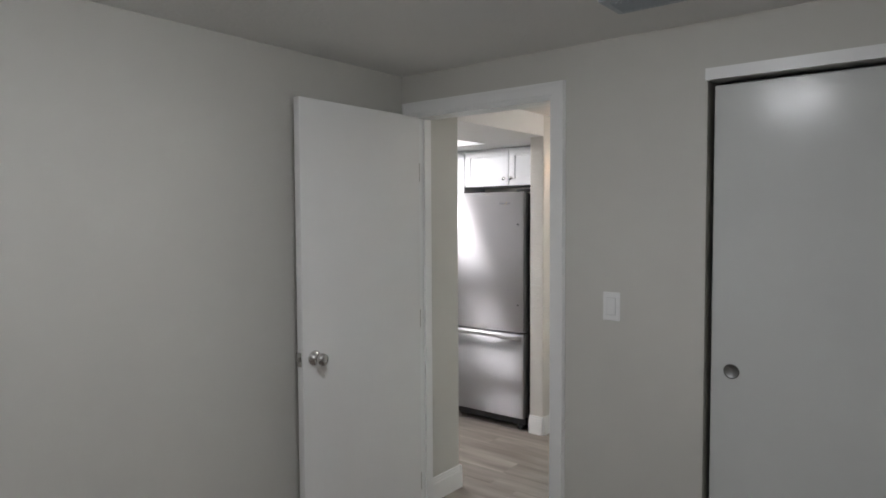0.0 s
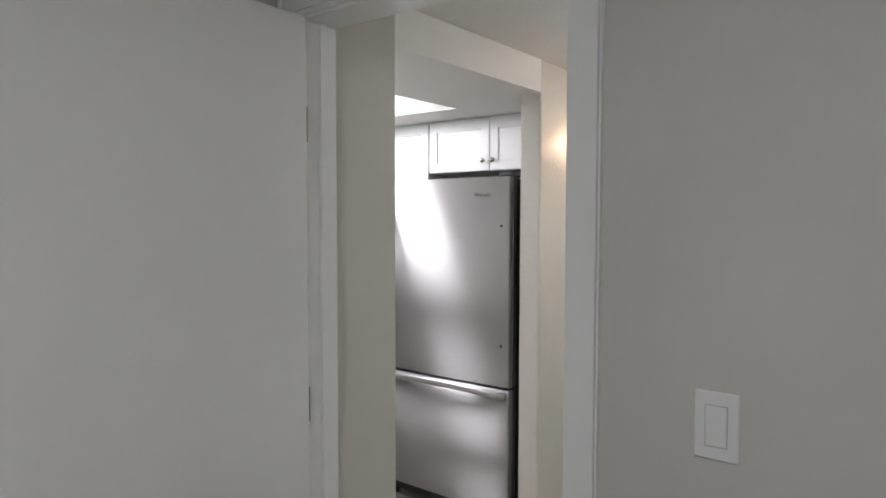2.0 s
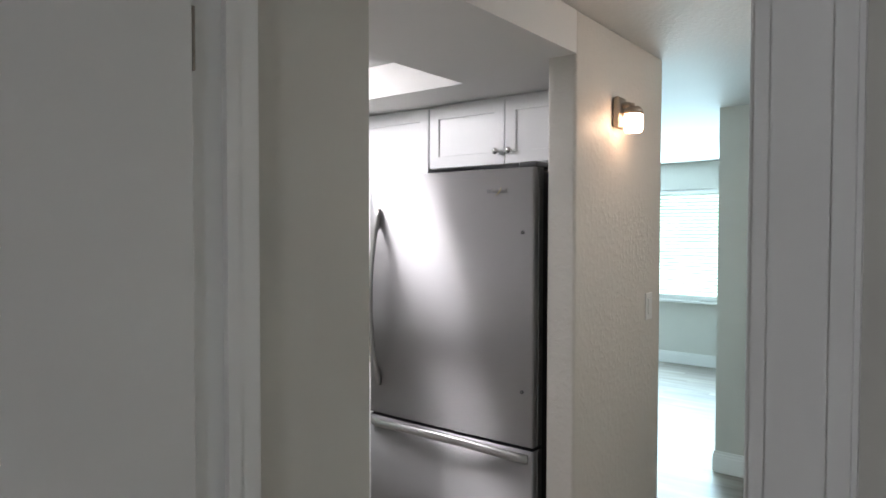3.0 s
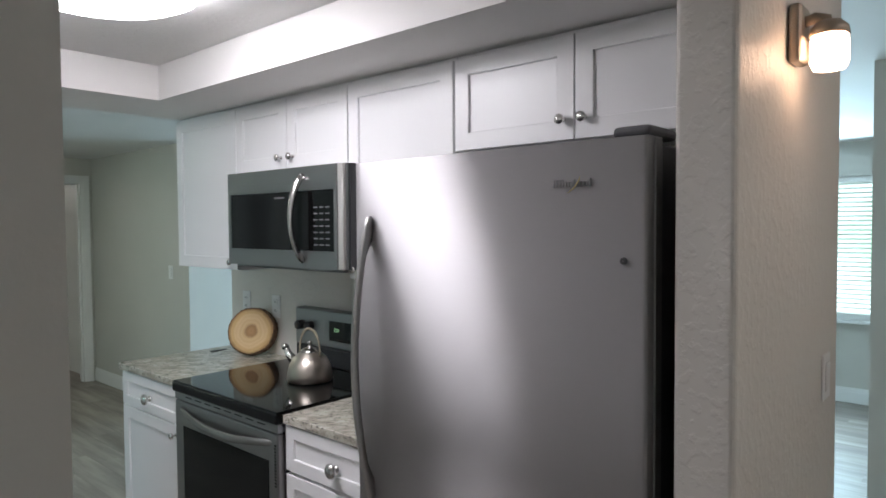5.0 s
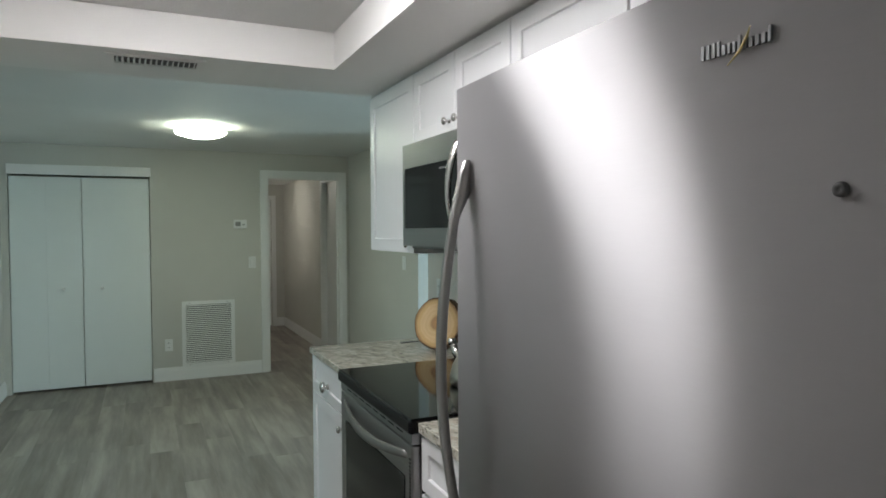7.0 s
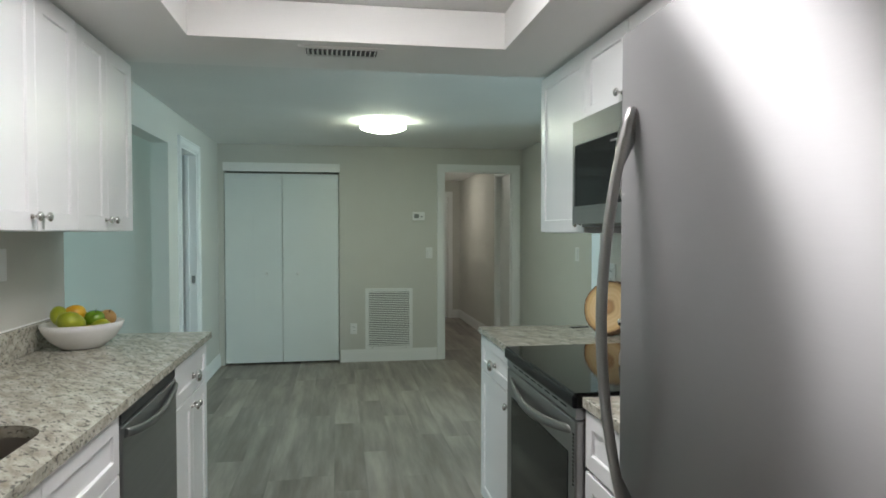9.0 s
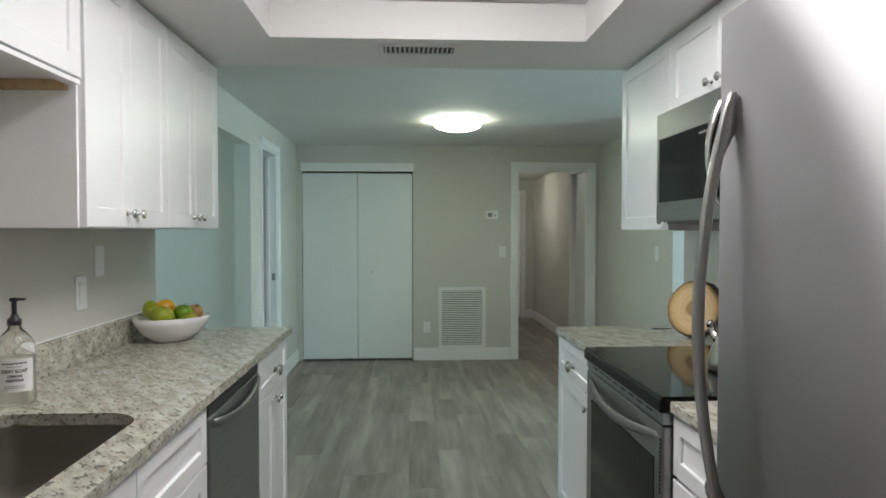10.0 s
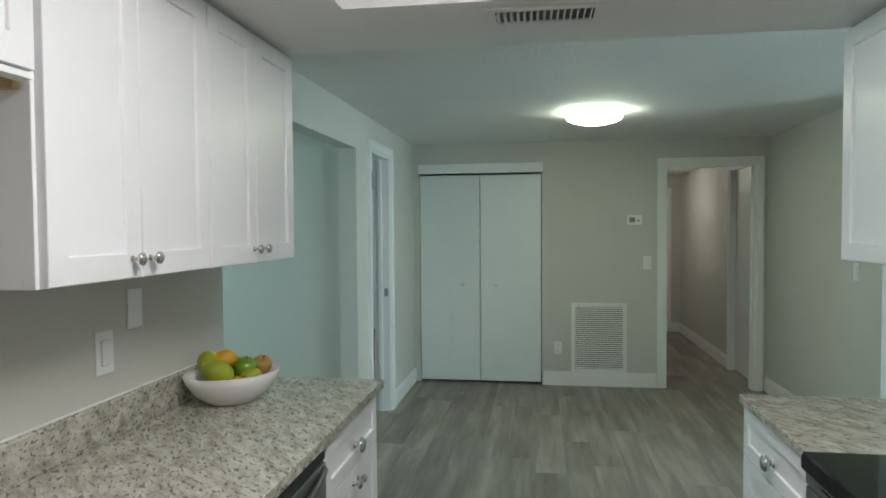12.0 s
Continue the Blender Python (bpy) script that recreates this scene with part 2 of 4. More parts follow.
def wood_rings():
    """End grain of a sawn log: rings round the local x axis."""
    m, n, l, b = mat("log_end_grain")
    tc = n.new("ShaderNodeTexCoord")
    w = n.new("ShaderNodeTexWave")
    w.wave_type, w.rings_direction = "RINGS", "X"
    w.inputs["Scale"].default_value, w.inputs["Distortion"].default_value = 17.0, 4.5
    w.inputs["Detail"].default_value, w.inputs["Detail Scale"].default_value = 2.0, 1.2
    l.new(tc.outputs["Object"], w.inputs["Vector"])
    g = n.new("ShaderNodeVectorMath")
    g.operation = "LENGTH"
    l.new(tc.outputs["Object"], g.inputs[0])
    heart = ramp(n, [(0.006, (0.30, 0.15, 0.06)), (0.014, (0.48, 0.28, 0.12)), (0.034, (0.45, 0.26, 0.11)), (0.040, (0.36, 0.19, 0.08)), (0.046, (0.70, 0.50, 0.26)), (0.082, (0.76, 0.56, 0.30)), (0.104, (0.66, 0.44, 0.20)), (0.116, (0.40, 0.22, 0.09))])
    warp = noise_tex(n, l, tc.outputs["Object"], 16, 4, 0.6)
    wob = n.new("ShaderNodeMath")
    wob.operation, wob.inputs[1].default_value, wob.inputs[2].default_value = "MULTIPLY_ADD", 0.022, -0.011
    l.new(warp, wob.inputs[0])
    ad = n.new("ShaderNodeMath")
    l.new(g.outputs["Value"], ad.inputs[0])
    l.new(wob.outputs[0], ad.inputs[1])
    l.new(ad.outputs[0], heart.inputs[0])
    rr = ramp(n, [(0.2, (0.94, 0.91, 0.87)), (0.8, (1, 1, 1))])
    l.new(w.outputs["Fac"], rr.inputs[0])
    mx = n.new("ShaderNodeMix")
    mx.data_type, mx.blend_type, mx.inputs["Factor"].default_value = "RGBA", "MULTIPLY", 1.0
    l.new(heart.outputs[0], mx.inputs["A"])
    l.new(rr.outputs[0], mx.inputs["B"])
    l.new(mx.outputs["Result"], b.inputs["Base Color"])
    b.inputs["Roughness"].default_value = 0.55
    return m


GRANITE = granite()
PLANK = planks_mat("vinyl_plank", False)
PLANK_ISL = planks_mat("vinyl_plank_joined", True)
LOG = wood_rings()
BARK = plain("log_bark", (0.13, 0.075, 0.04), 0.85, grain=60, vary=0.5)

# ---- building helpers ----
ORIGIN = {}


def box_into(bm, x0, x1, y0, y1, z0, z1, bevel=0.0, seg=1):
    vs = [bm.verts.new((x, y, z)) for x in (x0, x1) for y in (y0, y1) for z in (z0, z1)]
    quads = ((0, 1, 3, 2), (4, 6, 7, 5), (0, 4, 5, 1), (2, 3, 7, 6), (0, 2, 6, 4), (1, 5, 7, 3))
    fs = [bm.faces.new([vs[i] for i in q]) for q in quads]
    if bevel:
        es = list({e for f in fs for e in f.edges})
        bmesh.ops.bevel(bm, geom=es, offset=bevel, segments=seg, affect="EDGES", profile=0.5)
    return fs


def box(x0, x1, y0, y1, z0, z1, bevel=0.0, seg=1):
    bm = bmesh.new()
    box_into(bm, x0, x1, y0, y1, z0, z1, bevel, seg)
    return bm


def boxes(*list_of):
    bm = bmesh.new()
    for b in list_of:
        box_into(bm, *b)
    return bm


def lathe(profile, seg=28, centre=(0, 0, 0), axis="Z", close=False):
    """Turns (radius, height) pairs round an axis."""
    bm = bmesh.new()
    rings = []
    for r, h in profile:
        ring = []
        for i in range(seg):
            a = 2 * math.pi * i / seg
            p = (r * math.cos(a), r * math.sin(a), h)
            if axis == "X":
                p = (h, r * math.cos(a), r * math.sin(a))
            elif axis == "Y":
                p = (r * math.cos(a), h, r * math.sin(a))
            ring.append(bm.verts.new([p[k] + centre[k] for k in range(3)]))
        rings.append(ring)
    for a, b in zip(rings, rings[1:]):
        for i in range(seg):
            f = bm.faces.new((a[i], a[(i + 1) % seg], b[(i + 1) % seg], b[i]))
            f.smooth = True
    if close:
        bm.faces.new(rings[0])
        bm.faces.new(rings[-1])
    bmesh.ops.recalc_face_normals(bm, faces=bm.faces)
    return bm


def tube(points, radii, seg=14, flat=(1.0, 1.0), up=(0.13, 0.31, 0.94)):
    """A round or oval bar along points; radii one per point or one for all."""
    bm = bmesh.new()
    pts = [Vector(p) for p in points]
    if not isinstance(radii, (list, tuple)):
        radii = [radii] * len(pts)
    rings = []
    up = Vector(up).normalized()
    for i, p in enumerate(pts):
        d = (pts[min(i + 1, len(pts) - 1)] - pts[max(i - 1, 0)]).normalized()
        a = d.cross(up)
        if a.length < 0.05:
            a = d.cross(Vector((1, 0, 0)))
        a.normalize()
        b = d.cross(a).normalized()
        rings.append([bm.verts.new(p + radii[i] * (flat[0] * math.cos(2 * math.pi * k / seg) * a + flat[1] * math.sin(2 * math.pi * k / seg) * b)) for k in range(seg)])
    for a, b in zip(rings, rings[1:]):
        for k in range(seg):
            f = bm.faces.new((a[k], a[(k + 1) % seg], b[(k + 1) % seg], b[k]))
            f.smooth = True
    bm.faces.new(rings[0])
    bm.faces.new(rings[-1])
    bmesh.ops.recalc_face_normals(bm, faces=bm.faces)
    return bm


def part(name, bm, material, parent=None, label=""):
    """Links a bmesh, given in world metres, as one mesh object, under a thing or part."""
    me = bpy.data.meshes.new(name)
    o = ORIGIN.get(parent.name, Vector((0, 0, 0))) if parent else Vector((0, 0, 0))
    if o.length:
        bmesh.ops.translate(bm, vec=-o, verts=bm.verts)
    bmesh.ops.recalc_face_normals(bm, faces=bm.faces)
    bm.to_mesh(me)
    bm.free()
    me.materials.append(material)
    ob = new(name, me)
    if parent:
        ob.parent = parent
        ORIGIN[ob.name] = o
    if label:
        tagged(ob, label)
    return ob


def thing(name, loc, label, category, group=""):
    ob = new(name)
    ob.location = loc
    ob.empty_display_size = 0.1
    ORIGIN[ob.name] = Vector(loc)
    return tagged(ob, label, category, group)


def structure(name, bm, material, label="", category=""):
    return tagged(part(name, bm, material), label, category, kind="structure")


# ---- structure ----
H = 2.26
structure("wall_partition", box(-5.1, -1.05, -0.06, 0.06, 0, H), WALL, "plain greige wall between bedroom and kitchen", "wall")
structure("wall_bedroom_door", boxes((-1.51, -1.40, -3.5, -3.15, 0, H), (-1.51, -1.40, -3.15, -1.553, 2.058, H), (-1.51, -1.40, -1.553, -0.925, 0, H),
          (-1.51, -1.40, -0.925, -0.135, 2.066, H), (-1.51, -1.40, -0.135, -0.06, 0, H)), WALL, "greige bedroom wall with doorway and closet opening", "wall")
structure("wall_bedroom_back", box(-5.2, -5.1, -3.5, 0.06, 0, H), WALL, "plain greige bedroom wall", "wall")
structure("wall_bedroom_south", box(-5.2, -0.7, -3.6, -3.5, 0, H), WALL, "plain greige bedroom wall", "wall")
structure("wall_closet_back", boxes((-0.8, -0.7, -3.5, -1.45, 0, H)), WALL, "plain wall behind the closet", "wall")
structure("wall_hall_south", box(-1.40, 5.4, -1.45, -1.33, 0, H), WALL, "plain greige hall wall", "wall")
structure("wall_kitchen_end", box(0.02, 0.857, 0.0, 0.11, 0, H, 0.010, 3), WALL_TEX, "knockdown-textured beige wall end beside the fridge", "wall")
structure("wall_kitchen_right", box(0.765, 0.857, 0.11, 2.89, 0, H), WALL_TEX, "beige textured wall behind the stove", "wall")
structure("wall_kitchen_left", box(-1.79, -1.68, 0.06, 2.86, 0, H), WALL, "beige kitchen wall above the counter", "wall")
structure("wall_dining_left", boxes((-1.83, -1.71, 2.86, 4.76, 2.005, H), (-1.83, -1.71, 4.76, 5.105, 0, H), (-1.83, -1.71, 5.105, 5.705, 2.038, H),
          (-1.83, -1.71, 5.705, 6.72, 0, H)), WALL, "greige wall with wide opening and a doorway", "wall")
structure("wall_far", boxes((-1.83, -1.655, 6.72, 6.83, 0, H), (-1.655, -0.50, 6.72, 6.83, 1.985, H), (-0.50, 0.60, 6.72, 6.83, 0, H),
          (0.60, 1.375, 6.72, 6.83, 2.02, H), (1.375, 1.59, 6.72, 6.83, 0, H)), WALL, "greige wall with bifold closet and doorway", "wall")
structure("wall_dining_right", box(1.47, 1.59, 4.86, 6.72, 0, H), WALL, "plain greige dining wall", "wall")
structure("wall_living_north", box(1.47, 5.4, 4.74, 4.86, 0, H), WALL, "daylit living room wall", "wall")
structure("wall_window", boxes((5.4, 5.55, -1.45, 0.5, 0, H), (5.4, 5.55, 3.3, 4.86, 0, H), (5.4, 5.55, 0.5, 3.3, 0, 0.72), (5.4, 5.55, 0.5, 3.3, 1.96, H)),
          WALL, "living room wall with a wide window", "wall")
structure("wall_hall_east", box(2.2, 2.32, -1.33, 0.12, 0, H), WALL, "grey daylit wall at the hall's end", "wall")
structure("wall_alcove_back", boxes((-4.55, -4.42, 2.7, 3.1, 0, H), (-4.55, -4.42, 4.5, 4.9, 0, H), (-4.55, -4.42, 3.1, 4.5, 0, 0.8), (-4.55, -4.42, 3.1, 4.5, 2.05, H)), WALL, "plain wall of the side passage", "wall")
structure("wall_alcove_near", box(-4.42, -1.79, 2.72, 2.82, 0, H), WALL, "plain wall of the side passage", "wall")
structure("wall_alcove_far", box(-4.42, -1.83, 4.82, 4.92, 0, H), WALL, "plain wall of the side passage", "wall")
structure("wall_side_room", boxes((-4.1, -4.0, 4.92, 6.6, 0, H), (-4.1, -4.0, 8.2, 9.76, 0, H), (-4.1, -4.0, 6.6, 8.2, 0, 0.8), (-4.1, -4.0, 6.6, 8.2, 2.05, H), (-4.1, -1.73, 9.76, 9.86, 0, H), (-1.83, -1.73, 7.5, 9.76, 0, H)), WALL, "plain wall of the side room", "wall")
structure("wall_far_hall_left", box(0.38, 0.48, 6.83, 10.5, 0, H), WALL, "plain beige hall wall", "wall")
HX = 1.40
structure("wall_far_hall_right", boxes((HX, 1.59, 6.83, 6.911, 0, H), (HX, 1.59, 6.911, 7.574, 2.049, H), (HX, 1.59, 7.574, 10.1, 0, H)), WALL, "beige hall wall with a white door", "wall")
structure("wall_far_hall_end", boxes((0.48, 0.56, 10.0, 10.1, 0, H), (0.56, 1.21, 10.0, 10.1, 1.95, H), (1.21, HX, 10.0, 10.1, 0, H)), WALL, "beige hall end wall with a doorway", "wall")
structure("ceiling_far_hall", box(0.48, HX, 6.83, 10.0, 2.165, H - 0.003), CEIL, "low off-white hall ceiling", "ceiling")
structure("wall_far_closet_back", boxes((-1.83, -0.4, 7.4, 7.5, 0, H), (-0.5, -0.4, 6.83, 7.4, 0, H), (-1.83, -1.73, 6.83, 7.4, 0, H)), WALL, "plain wall behind the bifold closet", "wall")
structure("ceiling", box(-5.3, 5.7, -3.7, 10.6, H, H + 0.12), CEIL, "off-white knockdown-textured ceiling", "ceiling")
# lowered kitchen ceiling with a raised tray
TX0, TX1, TY0, TY1, SZ = -1.07, 0.157, 0.58, 2.416, 2.11
structure("ceiling_soffit", boxes((-1.68, TX0, 0.063, 2.86, SZ, H - 0.003), (TX1, 0.762, 0.113, 2.86, SZ, H - 0.003), (TX0, 0.02, 0.0, TY0, SZ, H - 0.003), (0.02, TX1, 0.113, TY0, SZ, H - 0.003), (TX0, TX1, TY1, 2.86, SZ, H - 0.003)), SOFFIT, "white lowered kitchen ceiling with a raised tray", "ceiling")
structure("subfloor", box(-5.3, 5.7, -3.7, 10.6, -0.15, -0.006), DARK, "floor base under the vinyl planks", "floor")


CASING_STEPS = ((0.0, 1.0, 0.012), (0.18, 0.76, 0.018), (0.76, 0.955, 0.023))


def casing(name, make, a0, a1, z1, w):
    """Three moulded boards round a doorway; make lays a box out along the wall."""
    t = tagged(new(name), "white moulded door casing", "trim", kind="structure")
    for side in ("left", "right", "head"):
        bm = bmesh.new()
        for f0, f1, th in CASING_STEPS:
            d0, d1 = f0 * w, f1 * w
            if side == "left":
                box_into(bm, *make(a0 - d1, a0 - d0, th), 0, z1 + d0)
            elif side == "right":
                box_into(bm, *make(a1 + d0, a1 + d1, th), 0, z1 + d0)
            else:
                box_into(bm, *make(a0 - d1, a1 + d1, th), z1 + d0, z1 + d1)
        part("head_board" if side == "head" else "side_board", bm, TRIM, t)
    return t


def casing_x(name, xf, s, y0, y1, z1, w=0.066):
    """Casing on a wall facing x; s is the side it stands proud on."""
    return casing(name, lambda a, b, th: (*sorted((xf, xf + s * th)), a, b), y0, y1, z1, w)


def casing_y(name, yf, s, x0, x1, z1, w=0.066):
    return casing(name, lambda a, b, th: (a, b, *sorted((yf, yf + s * th))), x0, x1, z1, w)


def baseboard(x0, x1, y0, y1, side):
    """A board with a stepped, rounded top; side: the way that it faces."""
    bm = bmesh.new()
    for t, za, zb in ((0.015, 0, 0.098), (0.011, 0.098, 0.114), (0.007, 0.114, 0.130)):
        if side == "-y":
            box_into(bm, x0, x1, y0 - t, y0, za, zb)
        elif side == "+y":
            box_into(bm, x0, x1, y0, y0 + t, za, zb)
        elif side == "-x":
            box_into(bm, x0 - t, x0, y0, y1, za, zb)
        else:
            box_into(bm, x0, x0 + t, y0, y1, za, zb)
    return structure("baseboard", bm, TRIM, "white baseboard with a stepped top", "baseboard")


# bedroom doorway: jamb lining and casings
structure("door_frame", boxes((-1.513, -1.397, -0.925, -0.907, 0, 2.066), (-1.513, -1.397, -0.153, -0.135, 0, 2.066), (-1.513, -1.397, -0.907, -0.153, 2.048, 2.066),
          (-1.46, -1.44, -0.165, -0.153, 0, 2.048), (-1.46, -1.44, -0.907, -0.895, 0, 2.048)), TRIM, "white painted door jamb", "door frame")
casing_x("casing", -1.51, -1, -0.912, -0.145, 2.055, 0.068)
casing_x("casing", -1.40, 1, -0.912, -0.145, 2.055, 0.068)
casing_y("casing", 6.72, -1, 0.60, 1.375, 2.02)
structure("door_frame", boxes((0.60, 0.618, 6.717, 6.833, 0, 2.02), (1.357, 1.375, 6.717, 6.833, 0, 2.02), (0.618, 1.357, 6.717, 6.833, 2.002, 2.02),
          (1.345, 1.357, 6.76, 6.79, 0, 2.002)), TRIM, "white painted door jamb", "door frame")
casing_x("casing", -1.71, 1, 5.105, 5.705, 2.038)
structure("door_frame", boxes((-1.833, -1.707, 5.105, 5.123, 0, 2.038), (-1.833, -1.707, 5.687, 5.705, 0, 2.038), (-1.833, -1.707, 5.123, 5.687, 2.020, 2.038),
          (-1.80, -1.77, 5.675, 5.687, 0, 2.012)), TRIM, "white painted door jamb", "door frame")
casing_x("casing", HX, -1, 6.93, 7.555, 2.03)
casing_y("casing", 10.0, -1, 0.56, 1.21, 1.93)
structure("strike_plate", box(-1.752, -1.722, 5.685, 5.6868, 0.93, 0.99), NICKEL, "nickel strike plate on the jamb", "strike plate")
for x0, x1, y0, y1, s in ((-1.386, -1.05, -0.06, 0, "-y"), (0.02, 0.857, 0.0, 0, "-y"), (0.02, 0, 0.0, 0.11, "-x"), (0.857, 0, 0.0, 2.89, "+x"), (-1.05, 0, -0.075, 0.06, "+x"),
                          (-0.49, 0.53, 6.72, 0, "-y"), (1.47, 0, 4.74, 6.72, "-x"), (-1.71, 0, 4.76, 5.035, "+x"), (-1.71, 0, 5.78, 6.72, "+x"), (1.47, 5.4, 4.74, 0, "-y"),
                          (5.4, 0, -1.33, 4.74, "-x"), (2.2, 0, -1.33, 0.12, "-x"), (2.2, 2.32, 0.12, 0, "+y"), (HX, 0, 7.625, 10.0, "-x"), (1.28, HX - 0.015, 10.0, 0, "-y"),
                          (-1.525, -5.1, -0.06, 0, "-y"), (-1.51, 0, -1.545, -0.985, "-x"), (-4.42, -1.83, 4.82, 0, "-y")):
    baseboard(min(x0, x1) if s in ("-y", "+y") else x0, max(x0, x1), y0, y1, s)

# living room window: frame, sash, glass, blind; bright outdoors behind
win = thing("window_1", (5.46, 1.9, 0.72), "wide white window with half-closed blind, overexposed daylight", "window")
tagged(win, kind="structure")
part("window_frame", boxes((5.42, 5.52, 0.5, 0.55, 0.72, 1.96), (5.42, 5.52, 3.25, 3.3, 0.72, 1.96), (5.42, 5.52, 0.55, 3.25, 1.91, 1.96), (5.42, 5.52, 0.55, 3.25, 0.72, 0.77),
                           (5.45, 5.50, 1.88, 1.92, 0.77, 1.91)), TRIM, win)
part("window_sill", box(5.34, 5.42, 0.46, 3.34, 0.695, 0.72, 0.004), TRIM, win)
for ya, yb in ((0.55, 1.88), (1.92, 3.25)):
    g = part("pane", box(5.472, 5.478, ya, yb, 0.77, 1.91), GLASS, win)
    g.visible_shadow = False
for k in range(28):
    z = 1.90 - 0.04 * k
    bm = box(-0.018, 0.018, 0.56, 3.24, -0.001, 0.001)
    bmesh.ops.transform(bm, matrix=pose(5.45, 0, z, 0, 20, 0), verts=bm.verts)
    sl = part("slat", bm, BLIND, win)
    sl.visible_shadow = False
structure("backdrop_outdoors", box(6.6, 6.61, -2.5, 6.5, -1, 4), OUTSIDE, "overexposed daylight outdoors", "backdrop")

# ---- doors ----
def knob_y(parent, x, y, z, s, r=0.026, length=0.06, m=None):
    m = m or NICKEL
    prof = [(0.032, 0), (0.033, 0.004), (0.028, 0.009), (0.012, 0.012), (0.011, length * 0.45), (r * 0.8, length * 0.55), (r, length * 0.72), (r * 0.93, length * 0.92), (r * 0.4, length), (0.001, length)]
    return part("door_knob", lathe([(a, h * s) for a, h in prof], 24, (x, y, z), "Y"), m, parent, "satin nickel round knob")


d1 = thing("door_1", (-1.53, -0.16, 0), "flat white bedroom door standing open against the wall", "door")
tagged(d1, kind="structure")
part("door_leaf", box(-2.272, -1.527, -0.185, -0.15, 0.012, 2.045, 0.002), DOORP, d1)
knob_y(d1, -2.213, -0.185, 0.968, -1, 0.027, 0.068)
knob_y(d1, -2.213, -0.15, 0.968, 1, 0.027, 0.06)
part("latch_plate", box(-2.2745, -2.272, -0.178, -0.157, 0.938, 0.998), NICKEL, d1)
part("latch_bolt", box(-2.284, -2.2745, -0.174, -0.162, 0.960, 0.976, 0.002), NICKEL, d1)
for z in (0.22, 1.05, 1.775):
    part("hinge", box(-1.5245, -1.5205, -0.181, -0.157, z - 0.045, z + 0.045), BRONZE, d1, "dull steel hinge")

cd = thing("closet_door", (-1.48, -2.35, 0), "white sliding closet door panels under a header track", "closet door")
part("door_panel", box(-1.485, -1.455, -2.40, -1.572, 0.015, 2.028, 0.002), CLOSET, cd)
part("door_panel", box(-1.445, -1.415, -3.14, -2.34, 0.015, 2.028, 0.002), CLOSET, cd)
pull = [(0.027, 0.0), (0.028, -0.003), (0.025, -0.004), (0.022, -0.001), (0.001, 0.0)]
part("finger_pull", lathe(pull, 28, (-1.485, -1.645, 0.985), "X"), SATIN, cd, "round satin nickel finger pull")
structure("closet_track", boxes((-1.530, -1.508, -3.17, -1.550, 2.044, 2.086), (-1.505, -1.41, -3.15, -1.554, 2.047, 2.056)), TRIM, "white closet header trim", "trim")

bf = thing("bifold_closet_door", (-1.08, 6.71, 0), "pale white bifold closet doors, closed", "closet door")
for x0, x1 in ((-1.648, -1.3653), (-1.3647, -1.081), (-1.075, -0.7911), (-0.7909, -0.507)):
    part("door_panel", box(x0, x1, 6.735, 6.765, 0.020, 1.964), BIFOLD, bf)
for x in (-1.235, -0.92):
    part("knob", lathe([(0.008, 0), (0.007, -0.012), (0.014, -0.018), (0.015, -0.026), (0.001, -0.03)], 16, (x, 6.735, 0.935), "Y"), PLASTIC, bf, "small white round knob")
structure("closet_header", box(-1.66, -0.49, 6.702, 6.722, 1.982, 2.072, 0.002), TRIM, "white closet header board", "trim")

sc_ = thing("closet_door", (-2.95, 9.74, 0), "pale white sliding closet doors in the daylit side room", "closet door")
for x0, x1, y in ((-3.70, -2.94, 9.742), (-2.96, -2.20, 9.708)):
    part("door_panel", box(x0, x1, y - 0.014, y + 0.014, 0.025, 2.03, 0.002), BIFOLD, sc_)
d4 = thing("door_4", (1.46, 7.36, 0), "white closed hall door in a white casing", "door")
tagged(d4, kind="structure")
part("door_leaf", box(HX + 0.04, HX + 0.075, 6.93, 7.555, 0.012, 2.03, 0.002), DOORP, d4)
part("jamb", boxes((HX - 0.003, HX + 0.135, 7.555, 7.573, 0, 2.03), (HX - 0.003, HX + 0.135, 6.912, 6.93, 0, 2.03), (HX - 0.003, HX + 0.135, 6.912, 7.573, 2.03, 2.048)), TRIM, d4)
d6 = thing("door_6", (0.885, 10.04, 0), "white closed door at the hall's end", "door")
tagged(d6, kind="structure")
part("door_leaf", box(0.562, 1.208, 10.03, 10.065, 0.012, 1.948, 0.002), DOORP, d6)
d5 = thing("door_5", (0.60, 6.83, 0), "white door opened back into the far hall", "door")
tagged(d5, kind="structure")
part("door_leaf", box(0.60, 0.635, 6.845, 7.58, 0.012, 2.0, 0.002), DOORP, d5)
for z in (0.25, 1.0, 1.78):
    part("hinge", box(0.6185, 0.6225, 6.795, 6.831, z - 0.045, z + 0.045), BRONZE, d5, "dark hinge leaf")

